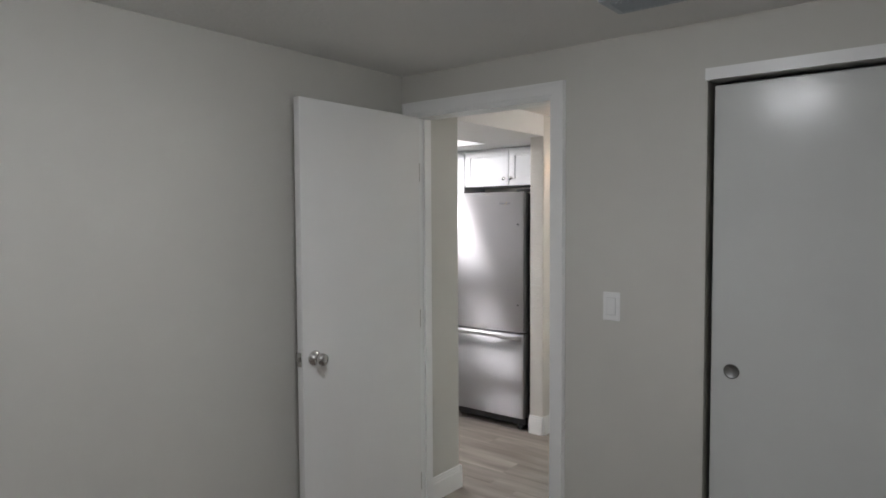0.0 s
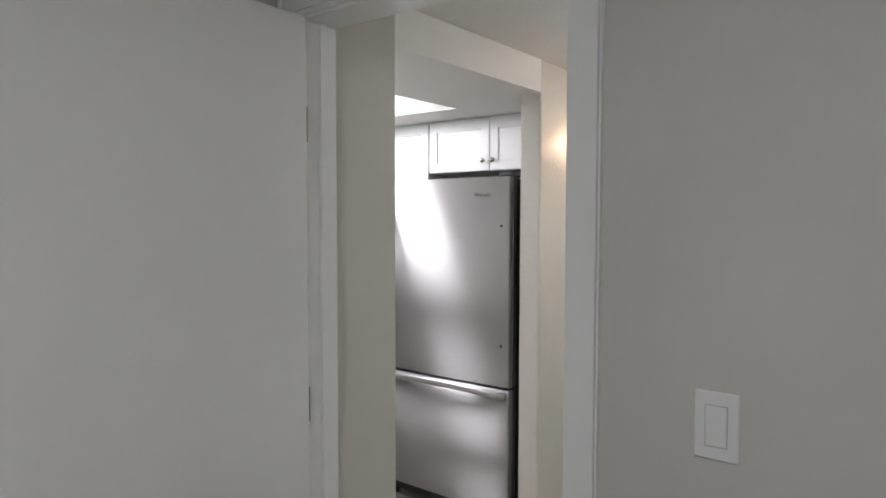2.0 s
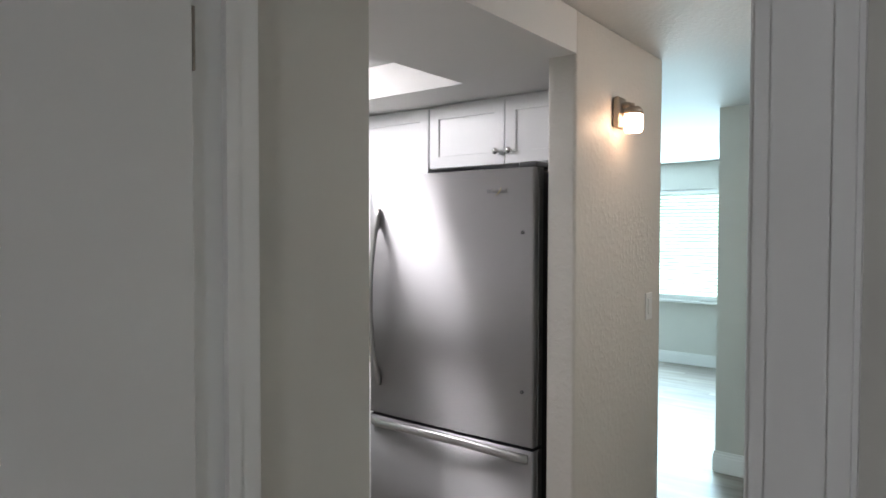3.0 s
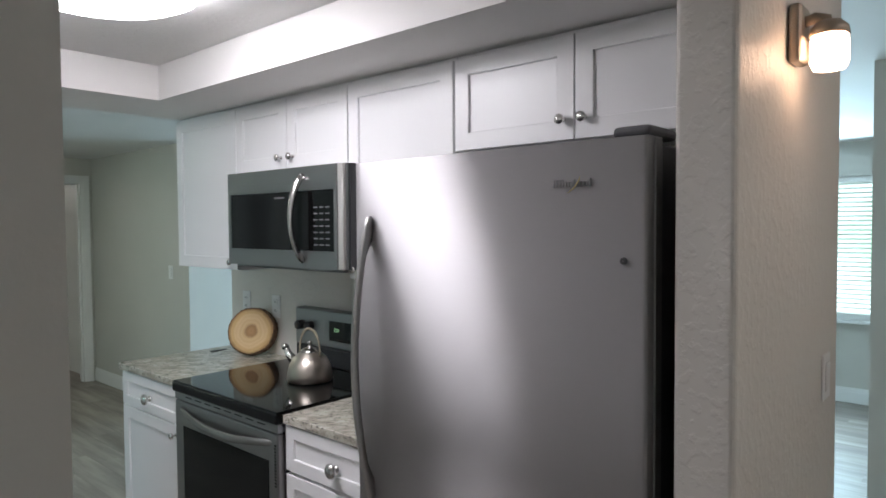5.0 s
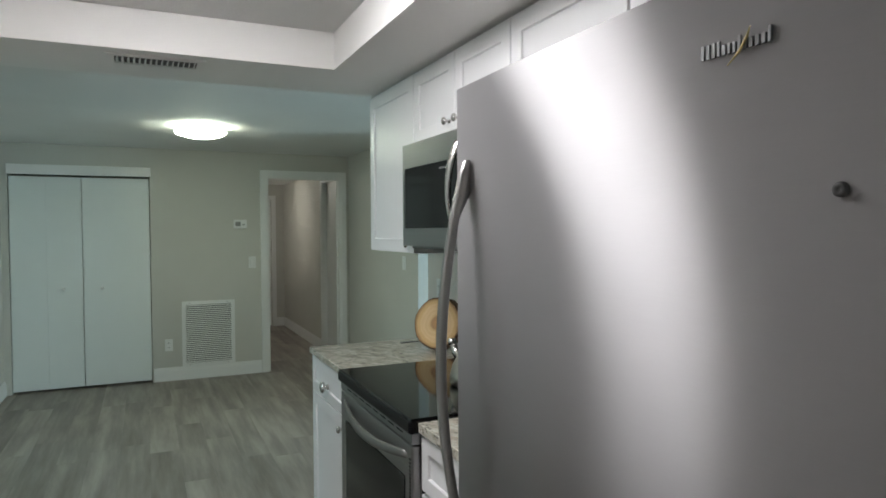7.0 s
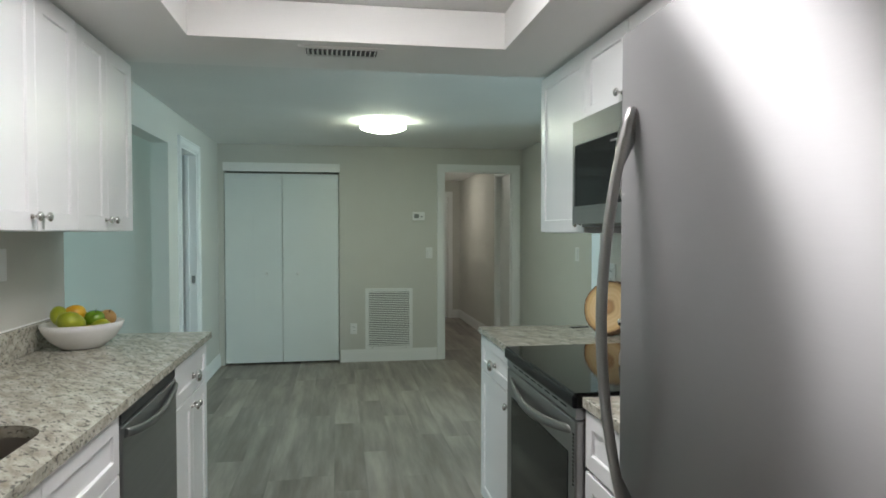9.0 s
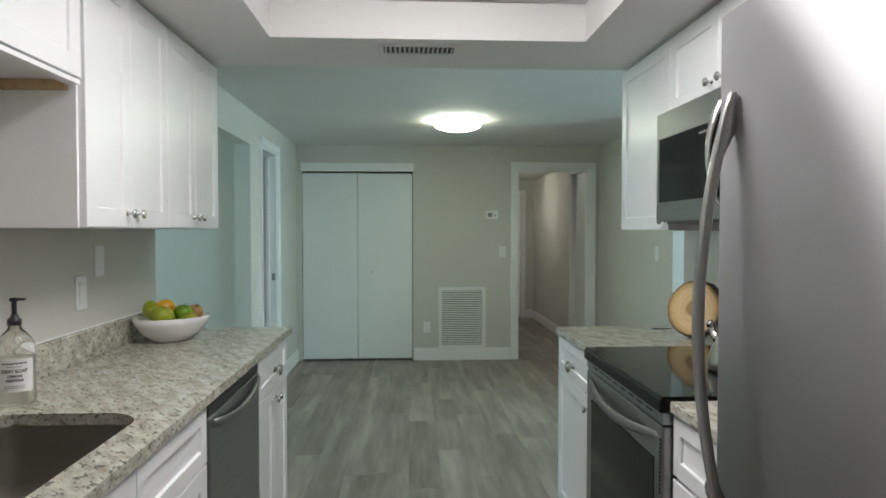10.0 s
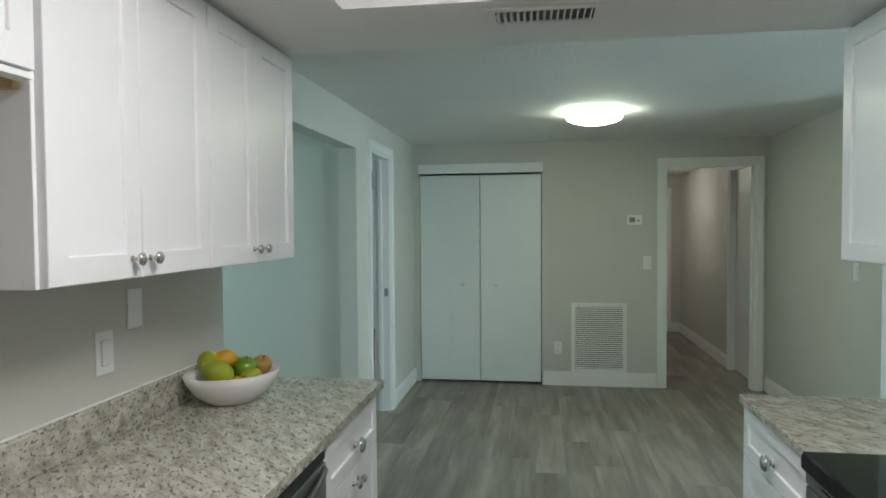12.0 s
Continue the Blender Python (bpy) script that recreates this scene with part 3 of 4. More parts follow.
# ---- lamps ----
def dome_lamp(x, y, r, material, label, gap=0.0, H=H):
    t = thing("ceiling_lamp", (x, y, H), label, "ceiling lamp", "flush ceiling lamps")
    part("base_plate", lathe([(0.001, 0), ((0.92 - 14 * gap) * r, 0), ((0.92 - 14 * gap) * r, -0.02 - gap), (0.001, -0.02 - gap)], 40, (x, y, H - 0.001)), PLASTIC, t)
    part("diffuser", lathe([(r, -0.018 - gap), (r, -0.03 - gap), (r * 0.94, -0.05 - gap * 0.5), (r * 0.78, -0.07), (r * 0.5, -0.084), (0.2 * r, -0.09), (0.001, -0.091)], 40, (x, y, H)), material, t, "glowing white diffuser")
    return t


dome_lamp(-0.147, 5.15, 0.185, LAMP_DIN, "round white flush lamp, lit, on the dining ceiling", 0.018)
dome_lamp(-0.44, 1.5, 0.28, LAMP, "round white flush lamp, lit, in the kitchen tray")
dome_lamp(0.68, 8.75, 0.15, LAMP_HALL, "round white flush lamp, lit, in the far hall", H=2.165)
dome_lamp(0.40, -1.02, 0.13, LAMP_WARM, "round white flush lamp, lit, on the hall ceiling")
dome_lamp(-3.24, -1.53, 0.15, LAMP_BED, "round white flush lamp, lit, in the bedroom")

sc = thing("wall_sconce", (0.356, -0.0, 1.96), "small wall sconce with warm glowing glass on beige wall", "sconce")
part("back_plate", box(0.318, 0.392, -0.028, -0.001, 1.893, 2.012, 0.010, 3), SCONCE, sc, "satin bronze back plate")
part("arm", tube([(0.355, -0.02, 1.975), (0.355, -0.045, 1.982), (0.355, -0.066, 1.975), (0.355, -0.07, 1.962)], 0.011), SCONCE, sc)
part("cap", lathe([(0.001, 0.026), (0.022, 0.024), (0.034, 0.012), (0.037, -0.004), (0.001, -0.004)], 28, (0.355, -0.07, 1.946)), SCONCE, sc, "satin bronze cap")
part("glass_shade", lathe([(0.033, 0.0), (0.035, -0.012), (0.035, -0.052), (0.029, -0.066), (0.001, -0.068)], 28, (0.355, -0.07, 1.941)), BULB, sc, "warm glowing glass cylinder")


# ---- vents, plates, thermostat ----
def plate_x(x, s, y, z, kind, w=0.072, h=0.116, label="", m=None):
    t = thing("wall_" + kind, (x, y, z), label, kind.replace("_", " "))
    xa, xb = sorted((x, x + s * 0.006))
    part("plate", box(xa, xb, y - w / 2, y + w / 2, z - h / 2, z + h / 2, 0.0025), PLASTIC, t)
    xa, xb = sorted((x + s * 0.006, x + s * 0.010))
    if kind == "switch":
        # shade round the rocker, drawn as a slightly larger grey plate
        part("rocker_shadow_line", box(min(x, x + s * 0.0066), max(x, x + s * 0.0066), y - 0.0186, y + 0.0186, z - 0.0356, z + 0.0356), SHADOW_LINE, t)
        part("rocker", box(xa, xb, y - 0.017, y + 0.017, z - 0.034, z + 0.034, 0.0015), PLASTIC, t)
    elif kind == "outlet":
        for dz in (-0.022, 0.022):
            part("receptacle", box(xa, xb, y - 0.017, y + 0.017, z + dz - 0.015, z + dz + 0.015, 0.003), PLASTIC, t)
            for dy in (-0.006, 0.006):
                part("slot", box(*sorted((x + s * 0.009, x + s * 0.0104)), y + dy - 0.0013, y + dy + 0.0013, z + dz - 0.004, z + dz + 0.006), DARK, t)
    return t


def plate_y(y, s, x, z, kind, w=0.072, h=0.116, label=""):
    t = thing("wall_" + kind, (x, y, z), label, kind.replace("_", " "))
    ya, yb = sorted((y, y + s * 0.006))
    part("plate", box(x - w / 2, x + w / 2, ya, yb, z - h / 2, z + h / 2, 0.0025), PLASTIC, t)
    ya, yb = sorted((y + s * 0.006, y + s * 0.010))
    if kind == "switch":
        # the rocker's shadow outline is put in as a grey plate
        part("rocker_shadow_line", box(x - 0.0186, x + 0.0186, min(y, y + s * 0.0066), max(y, y + s * 0.0066), z - 0.0356, z + 0.0356), SHADOW_LINE, t)
        part("rocker", box(x - 0.017, x + 0.017, ya, yb, z - 0.034, z + 0.034, 0.0015), PLASTIC, t)
    elif kind == "outlet":
        for dz in (-0.022, 0.022):
            part("receptacle", box(x - 0.017, x + 0.017, ya, yb, z + dz - 0.015, z + dz + 0.015, 0.003), PLASTIC, t)
            for dx in (-0.006, 0.006):
                part("slot", box(x + dx - 0.0013, x + dx + 0.0013, *sorted((y + s * 0.009, y + s * 0.0104)), z + dz - 0.004, z + dz + 0.006), DARK, t)
    return t


plate_x(-1.51, -1, -1.19, 1.19, "switch", label="white rocker switch on the bedroom wall")
plate_y(6.72, -1, 0.446, 1.142, "switch", label="white rocker switch beside the far doorway")
plate_y(6.72, -1, -0.354, 0.35, "outlet", label="white power outlet low on the far wall")
plate_y(0.0, -1, 0.71, 1.18, "switch", label="white rocker switch on the sconce wall")
plate_x(0.765, -1, 2.735, 1.165, "outlet", label="white power outlet behind the wooden board")
plate_x(0.765, -1, 2.464, 1.160, "outlet", label="white power outlet beside the stove")
plate_x(-1.68, 1, 2.184, 1.150, "switch", w=0.074, h=0.12, label="white rocker switch above the granite backsplash")
plate_x(-1.68, 1, 2.32, 1.255, "blank_plate", w=0.07, h=0.115, label="white blank plate above the counter")
plate_x(1.47, -1, 5.05, 1.18, "switch", label="white switch on the dining wall")

th = thing("thermostat", (0.332, 6.72, 1.533), "small white thermostat with dark display on the wall", "thermostat")
part("body", box(0.268, 0.396, 6.698, 6.72, 1.487, 1.577, 0.004), PLASTIC, th)
part("display", box(0.285, 0.335, 6.696, 6.699, 1.51, 1.555), GREYP, th)
part("button", box(0.352, 0.375, 6.695, 6.699, 1.52, 1.532), GREYP, th)

rv = thing("return_air_grille", (0.018, 6.72, 0.13), "white louvred return air grille low on the wall", "air grille")
part("frame", boxes((-0.232, 0.267, 6.706, 6.72, 0.122, 0.160), (-0.232, 0.267, 6.706, 6.72, 0.735, 0.770), (-0.232, -0.197, 6.706, 6.72, 0.16, 0.735), (0.232, 0.267, 6.706, 6.72, 0.16, 0.735)), PLASTIC, rv)
part("backing", box(-0.197, 0.232, 6.717, 6.7195, 0.16, 0.735), BLACK, rv)
for x in (-0.16, 0.195):
    for z in (0.141, 0.752):
        part("screw", lathe([(0.005, 0.0), (0.004, -0.002), (0.001, -0.0022)], 10, (x, 6.706, z), "Y"), GREYP, rv)
for k in range(30):
    bm = box(-0.197, 0.232, -0.0068, 0.0068, -0.0012, 0.0012)
    bmesh.ops.transform(bm, matrix=pose(0, 6.710, 0.171 + 0.0191 * k, 42, 0, 0), verts=bm.verts)
    part("slat", bm, PLASTIC, rv)


VENT_DARK = plain("duct_grey", (0.11, 0.11, 0.115), 0.7)


def ceiling_vent(x0, x1, y0, y1, z, n, label, vane=PLASTIC, rim=SOFFIT, across=False):
    """A framed register with slanted vanes lying along y, or along x where across is set."""
    t = thing("ceiling_vent", ((x0 + x1) / 2, (y0 + y1) / 2, z), label, "air vent")
    e = 0.028
    part("frame", boxes((x0 - e, x1 + e, y0 - e, y0, z - 0.006, z), (x0 - e, x1 + e, y1, y1 + e, z - 0.006, z), (x0 - e, x0, y0, y1, z - 0.006, z), (x1, x1 + e, y0, y1, z - 0.006, z)), rim, t)
    part("backing", box(x0, x1, y0, y1, z - 0.001, z + 0.001), VENT_DARK, t)
    for k in range(n):
        if across:
            bm = box(x0, x1, -0.0012, 0.0012, -0.009, 0.009)
            m = pose(0, y0 + (y1 - y0) * (k + 0.5) / n, z - 0.008, 35, 0, 0)
        else:
            bm = box(-0.0012, 0.0012, y0, y1, -0.007, 0.007)
            m = pose(x0 + (x1 - x0) * (k + 0.5) / n, 0, z - 0.008, 0, 25, 0)
        bmesh.ops.transform(bm, matrix=m, verts=bm.verts)
        part("slat", bm, vane, t)
    return t


ceiling_vent(-0.64, -0.352, 2.505, 2.61, SZ, 15, "white ceiling vent with slanted vanes in the soffit")
VENT_GREY = plain("vent_grey", (0.46, 0.51, 0.55), 0.4)
ceiling_vent(-1.945, -1.833, -1.66, -1.368, H, 18, "pale blue-grey metal ceiling vent above the bedroom", VENT_GREY, VENT_GREY, True)

# ---- kitchen cabinets ----
def cab_knob(parent, x, y, z, s):
    prof = [(0.009, 0), (0.0085, 0.003), (0.005, 0.006), (0.005, 0.014), (0.012, 0.019), (0.0162, 0.023), (0.0162, 0.028), (0.011, 0.032), (0.001, 0.033)]
    return part("knob", lathe([(r * 0.88, h * s * 0.95) for r, h in prof], 20, (x, y, z), "X"), CHROME, parent, "polished nickel knob")


def shaker(name, parent, x, s, y0, y1, z0, z1, rail=0.055, th=0.02):
    """A shaker front standing on the plane x, facing s along x."""
    bm = bmesh.new()
    xf = x + s * th
    xa, xb = sorted((x, xf))
    box_into(bm, xa, xb, y0, y1, z0, z1)
    bmesh.ops.recalc_face_normals(bm, faces=bm.faces)
    bm.normal_update()
    face = max(bm.faces, key=lambda f: f.calc_center_median().x * s)
    r = min(rail, (z1 - z0) * 0.28, (y1 - y0) * 0.28)
    bmesh.ops.inset_region(bm, faces=[face], thickness=r, depth=0.0, use_even_offset=True)
    bmesh.ops.inset_region(bm, faces=[face], thickness=0.0015, depth=-0.008, use_even_offset=True)
    bm.normal_update()
    es = [e for e in bm.edges if e.calc_length() > 0.03 and all(abs(v.co.x - xf) < 1e-5 for v in e.verts) and e.is_convex]
    bmesh.ops.bevel(bm, geom=es, offset=0.0015, segments=1, affect="EDGES")
    return part(name, bm, CAB, parent)


G = 0.002


def upper(y0, y1, z0, z1, x_wall, s, xd, splits, knobs, label):
    """An upper cabinet; xd is the plane that its doors stand on."""
    t = thing("upper_cabinet", (x_wall, (y0 + y1) / 2, z0), label, "cabinet", "upper cabinets")
    xa, xb = sorted((x_wall, xd))
    part("body", box(xa, xb, y0 + 0.001, y1 - 0.001, z0, z1 - 0.002, 0.001), CAB, t)
    for (a, b), k in zip(zip(splits, splits[1:]), knobs):
        d = shaker("door", t, xd, s, a + G, b - G, z0 + 0.003, z1 - 0.016)
        if k:
            cab_knob(d, xd + s * 0.02, k[0], k[1], s)
    return t


def base(y0, y1, x_back, s, xd, label, drawers=(), doors=(), hollow=False):
    t = thing("base_cabinet", ((x_back + xd) / 2, (y0 + y1) / 2, 0), label, "cabinet", "base cabinets")
    xa, xb = sorted((x_back, xd))
    if hollow:
        part("body", boxes((xa, xb, y0 + 0.001, y0 + 0.019, 0.10, 0.885), (xa, xb, y1 - 0.019, y1 - 0.001, 0.10, 0.885), (xa, xb, y0 + 0.019, y1 - 0.019, 0.10, 0.12),
                           (xb - 0.018, xb, y0 + 0.019, y1 - 0.019, 0.12, 0.885)), CAB, t)
    else:
        part("body", box(xa, xb, y0 + 0.001, y1 - 0.001, 0.10, 0.885, 0.001), CAB, t)
    xa, xb = sorted((x_back, xd - s * 0.06))
    part("toe_kick", box(xa, xb, y0 + 0.001, y1 - 0.001, 0, 0.10), CAB, t)
    for a, b, z0, z1, k in drawers:
        d = shaker("drawer_front", t, xd, s, a + G, b - G, z0, z1, 0.045)
        if k:
            cup_knob(d, xd + s * 0.02, (a + b) / 2, (z0 + z1) / 2 - 0.012, s)
    for a, b, z0, z1, k in doors:
        d = shaker("door", t, xd, s, a + G, b - G, z0, z1)
        if k:
            cab_knob(d, xd + s * 0.02, k[0], k[1], s)
    return t


def cup_knob(parent, x, y, z, s):
    prof = [(0.012, 0), (0.011, 0.004), (0.007, 0.007), (0.008, 0.011), (0.017, 0.016), (0.0215, 0.022), (0.0215, 0.028), (0.017, 0.034), (0.008, 0.037), (0.001, 0.0375)]
    return part("knob", lathe([(r * 1.15, h * s * 0.95) for r, h in prof], 24, (x, y, z), "X"), CHROME, parent, "polished nickel knob")


XR, XL = 0.765, -1.68
# right-hand uppers
XD = 0.474
upper(0.115, 1.007, 1.80, SZ, XR, -1, XD, (0.13, 0.567, 1.003), ((0.535, 1.860), (0.603, 1.860)), "white shaker cabinet with two doors above the fridge")
upper(1.009, 1.528, 1.366, SZ, XR, -1, XD, (1.009, 1.528), ((1.49, 1.405),), "tall white shaker cabinet between fridge and microwave")
upper(1.530, 2.304, 1.802, SZ, XR, -1, XD, (1.530, 1.916, 2.304), ((1.874, 1.852), (1.957, 1.852)), "white two-door shaker cabinet above the microwave")
upper(2.306, 2.866, 1.366, SZ, XR, -1, XD, (2.306, 2.866), ((2.342, 1.405),), "white shaker wall cabinet at the counter's end")
# left-hand uppers
XDL = -1.42
upper(1.647, 2.254, 1.373, SZ, XL, 1, XDL, (1.655, 1.945, 2.254), ((1.906, 1.418), (1.972, 1.418)), "white two-door shaker wall cabinet beside the sink")
upper(2.256, 2.866, 1.373, SZ, XL, 1, XDL, (2.256, 2.555, 2.866), ((2.524, 1.418), (2.586, 1.418)), "white two-door shaker wall cabinet over the fruit bowl")
ov = upper(0.77, 1.645, 1.765, SZ, XL, 1, XDL, (0.77, 1.197, 1.64), ((1.163, 1.80), (1.232, 1.80)), "short white shaker cabinet above the sink")
part("hanging_rail", boxes((-1.679, -1.662, 0.78, 1.63, 1.735, 1.764), (-1.662, -1.44, 1.63, 1.646, 1.738, 1.764)), PLY, ov, "raw plywood rail")
part("cable_clip", box(-1.655, -1.63, 1.57, 1.60, 1.748, 1.764, 0.003), PLASTIC, ov)
part("light_rail", box(-1.44, -1.405, 0.78, 1.64, 1.752, 1.764), CAB, ov)
upper(0.065, 0.768, 1.373, SZ, XL, 1, XDL, (0.065, 0.416, 0.768), ((0.38, 1.418), (0.452, 1.418)), "white two-door shaker wall cabinet by the partition")

# base cabinets
XBR, XBL = 0.180, -1.118
base(0.985, 1.533, XR, -1, XBR, "white shaker base cabinet with drawers beside the fridge", [(0.985, 1.533, 0.722, 0.880, True), (0.985, 1.533, 0.415, 0.71, True), (0.985, 1.533, 0.115, 0.41, True)])
base(2.295, 2.865, XR, -1, XBR, "white shaker base cabinet with drawer and door", [(2.295, 2.865, 0.722, 0.880, True)], [(2.295, 2.865, 0.115, 0.717, (2.33, 0.675))])
base(2.302, 2.865, XL, 1, XBL, "white shaker base cabinet with drawer and two doors", [(2.302, 2.865, 0.722, 0.880, True)],
     [(2.302, 2.583, 0.115, 0.717, (2.556, 0.672)), (2.583, 2.865, 0.115, 0.717, (2.610, 0.672))])
base(0.75, 1.684, XL, 1, XBL, "white shaker sink base cabinet with panelled fronts", [(0.75, 1.217, 0.722, 0.880, False), (1.217, 1.684, 0.722, 0.880, False)],
     [(0.75, 1.217, 0.115, 0.717, (1.19, 0.672)), (1.217, 1.684, 0.115, 0.717, (1.245, 0.672))], hollow=True)
base(0.065, 0.748, XL, 1, XBL, "white shaker base cabinet by the partition", [(0.065, 0.748, 0.722, 0.880, True)], [(0.065, 0.748, 0.115, 0.717, (0.70, 0.672))])


# ---- worktops ----
def rounded(x0, x1, y0, y1, r, n=8):
    pts = []
    for cx, cy, a0 in ((x1 - r, y1 - r, 0), (x0 + r, y1 - r, 90), (x0 + r, y0 + r, 180), (x1 - r, y0 + r, 270)):
        for k in range(n + 1):
            a = radians(a0 + 90 * k / n)
            pts.append((cx + r * math.cos(a), cy + r * math.sin(a)))
    return pts


SINK = (-1.585, -1.185, 0.84, 1.500)


def slab_with_hole(x0, x1, y0, y1, z0, z1, hole):
    bm = bmesh.new()
    loops = []
    for pts in ([(x0, y0), (x1, y0), (x1, y1), (x0, y1)], hole):
        vs = [bm.verts.new((x, y, z1)) for x, y in pts]
        loops += [bm.edges.new((a, b)) for a, b in zip(vs, vs[1:] + vs[:1])]
    bmesh.ops.triangle_fill(bm, edges=loops, use_beauty=True)
    ext = bmesh.ops.extrude_face_region(bm, geom=list(bm.faces))
    bmesh.ops.translate(bm, vec=(0, 0, z0 - z1), verts=[v for v in ext["geom"] if isinstance(v, bmesh.types.BMVert)])
    return bm


wl = thing("worktop", (-1.38, 1.5, 0.886), "speckled beige granite worktop with undermount sink cutout", "worktop")
part("slab", slab_with_hole(XL, -1.088, 0.062, 2.94, 0.886, 0.915, rounded(*SINK, 0.10)), GRANITE, wl)
part("backsplash", box(XL, -1.656, 0.062, 2.858, 0.9155, 1.018, 0.002), GRANITE, wl)
part("caulk_line", box(XL, -1.672, 0.062, 2.858, 1.0185, 1.022), PLASTIC, wl)
wr = thing("worktop", (0.46, 2.65, 0.886), "speckled beige granite worktop at the end of the run", "worktop")
part("slab", box(0.152, XR, 2.292, 2.886, 0.886, 0.915, 0.002), GRANITE, wr)
wr2 = thing("worktop", (0.46, 1.28, 0.886), "short speckled granite worktop between stove and fridge", "worktop")
part("slab", box(0.152, XR, 0.985, 1.535, 0.886, 0.915, 0.002), GRANITE, wr2)

# sink bowl, open at the top, with drain
sk = thing("kitchen_sink", (-1.385, 1.17, 0.68), "brushed steel undermount sink bowl, empty", "sink")
bm = bmesh.new()
rings = []
for grow, z, r in ((0.012, 0.885, 0.105), (0.012, 0.878, 0.105), (0.004, 0.74, 0.10), (-0.012, 0.70, 0.06), (-0.05, 0.682, 0.05), (-0.15, 0.676, 0.03)):
    pts = rounded(SINK[0] - grow, SINK[1] + grow, SINK[2] - grow, SINK[3] + grow, r)
    rings.append([bm.verts.new((x, y, z)) for x, y in pts])
for a, b in zip(rings, rings[1:]):
    for i in range(len(a)):
        f = bm.faces.new((a[i], a[(i + 1) % len(a)], b[(i + 1) % len(a)], b[i]))
        f.smooth = True
bm.faces.new(rings[-1])
part("bowl", bm, SINKM, sk)
part("drain", lathe([(0.045, 0.002), (0.043, 0.004), (0.036, 0.002), (0.03, -0.004), (0.001, -0.004)], 24, (-1.385, 1.17, 0.677)), CHROME, sk)

fa = thing("kitchen_faucet", (-1.625, 1.17, 0.915), "brushed steel pull-down gooseneck faucet", "faucet")
part("base", lathe([(0.001, 0), (0.028, 0), (0.028, 0.006), (0.022, 0.012), (0.02, 0.10), (0.016, 0.115), (0.001, 0.115)], 24, (-1.625, 1.17, 0.915)), STEEL_H, fa)
arc = [(-1.625, 1.17, 1.02), (-1.625, 1.17, 1.17)]
for k in range(0, 13):
    a = math.pi * k / 12 * 0.93
    arc.append((-1.52 - 0.105 * math.cos(a), 1.17 + 0.0 * k, 1.17 + 0.105 * math.sin(a)))
part("spout", tube(arc, 0.015, 16), HANDLE, fa)
ex, ez = arc[-1][0], arc[-1][2]
part("spray_head", tube([(ex, 1.17, ez + 0.004), (ex + 0.004, 1.17, ez - 0.02), (ex + 0.012, 1.17, ez - 0.07), (ex + 0.018, 1.17, ez - 0.093), (ex + 0.019, 1.17, ez - 0.098)], [0.0185, 0.0195, 0.0235, 0.0285, 0.027], 20), HANDLE, fa)
part("spray_seam", tube([(ex, 1.17, ez + 0.010), (ex + 0.0006, 1.17, ez + 0.003)], [0.0172, 0.0172], 20), BLACK, fa)
part("lever", tube([(-1.60, 1.195, 0.99), (-1.595, 1.225, 1.0), (-1.585, 1.255, 0.985), (-1.58, 1.265, 0.945)], [0.008, 0.009, 0.011, 0.012], 12, (1.0, 0.6)), HANDLE, fa)

sp = thing("soap_bottle", (-1.561, 1.60, 0.915), "clear glass soap bottle with white label, black pump", "soap bottle")
SX, SY = -1.561, 1.60
part("bottle", lathe([(0.001, 0.0), (0.040, 0.0), (0.046, 0.006), (0.046, 0.140), (0.0445, 0.154), (0.037, 0.172), (0.024, 0.188), (0.016, 0.197), (0.014, 0.205), (0.001, 0.205)], 32, (SX, SY, 0.9155)), SOAPG, sp)
part("soap", lathe([(0.001, 0.004), (0.038, 0.004), (0.0435, 0.01), (0.0435, 0.122), (0.001, 0.122)], 28, (SX, SY, 0.9155)), glass("soap_liquid", (0.97, 0.98, 0.93), 0.35, 1.08), sp)
part("collar", lathe([(0.001, 0.205), (0.0165, 0.205), (0.0165, 0.220), (0.010, 0.226), (0.008, 0.234), (0.001, 0.234)], 20, (SX, SY, 0.9155)), BLACK, sp)
part("pump", tube([(SX, SY, 1.148), (SX, SY, 1.185)], 0.006), BLACK, sp)
part("nozzle", boxes((SX - 0.008, SX + 0.008, SY - 0.007, SY + 0.007, 1.183, 1.192), (SX + 0.006, SX + 0.028, SY - 0.0045, SY + 0.0045, 1.185, 1.191)), BLACK, sp)
bm = bmesh.new()
prev = None
for k in range(15):
    a = radians(-118 + 112 * k / 14)
    p, q = [(SX + 0.0467 * math.cos(a), SY + 0.0467 * math.sin(a), z) for z in (0.955, 1.037)]
    cur = (bm.verts.new(p), bm.verts.new(q))
    if prev:
        bm.faces.new((prev[0], cur[0], cur[1], prev[1]))
    prev = cur
part("paper_label", bm, PAPER, sp, "white paper label with dark print")


def label_text(body, size, z, bend=0.0472, mid=-62):
    """Lettering wrapped round the bottle."""
    c = bpy.data.curves.new("lettering", "FONT")
    c.body, c.size, c.align_x, c.offset = body, size, "CENTER", 0.00035
    tmp = new("lettering_source", c)
    dg = bpy.context.evaluated_depsgraph_get()
    me = bpy.data.meshes.new_from_object(tmp.evaluated_get(dg))
    bpy.data.objects.remove(tmp)
    bm = bmesh.new()
    bm.from_mesh(me)
    for v in bm.verts:
        a = radians(mid) + v.co.x / bend
        v.co = Vector((SX + bend * math.cos(a), SY + bend * math.sin(a), z + v.co.y))
    return part("lettering", bm, INK, sp)


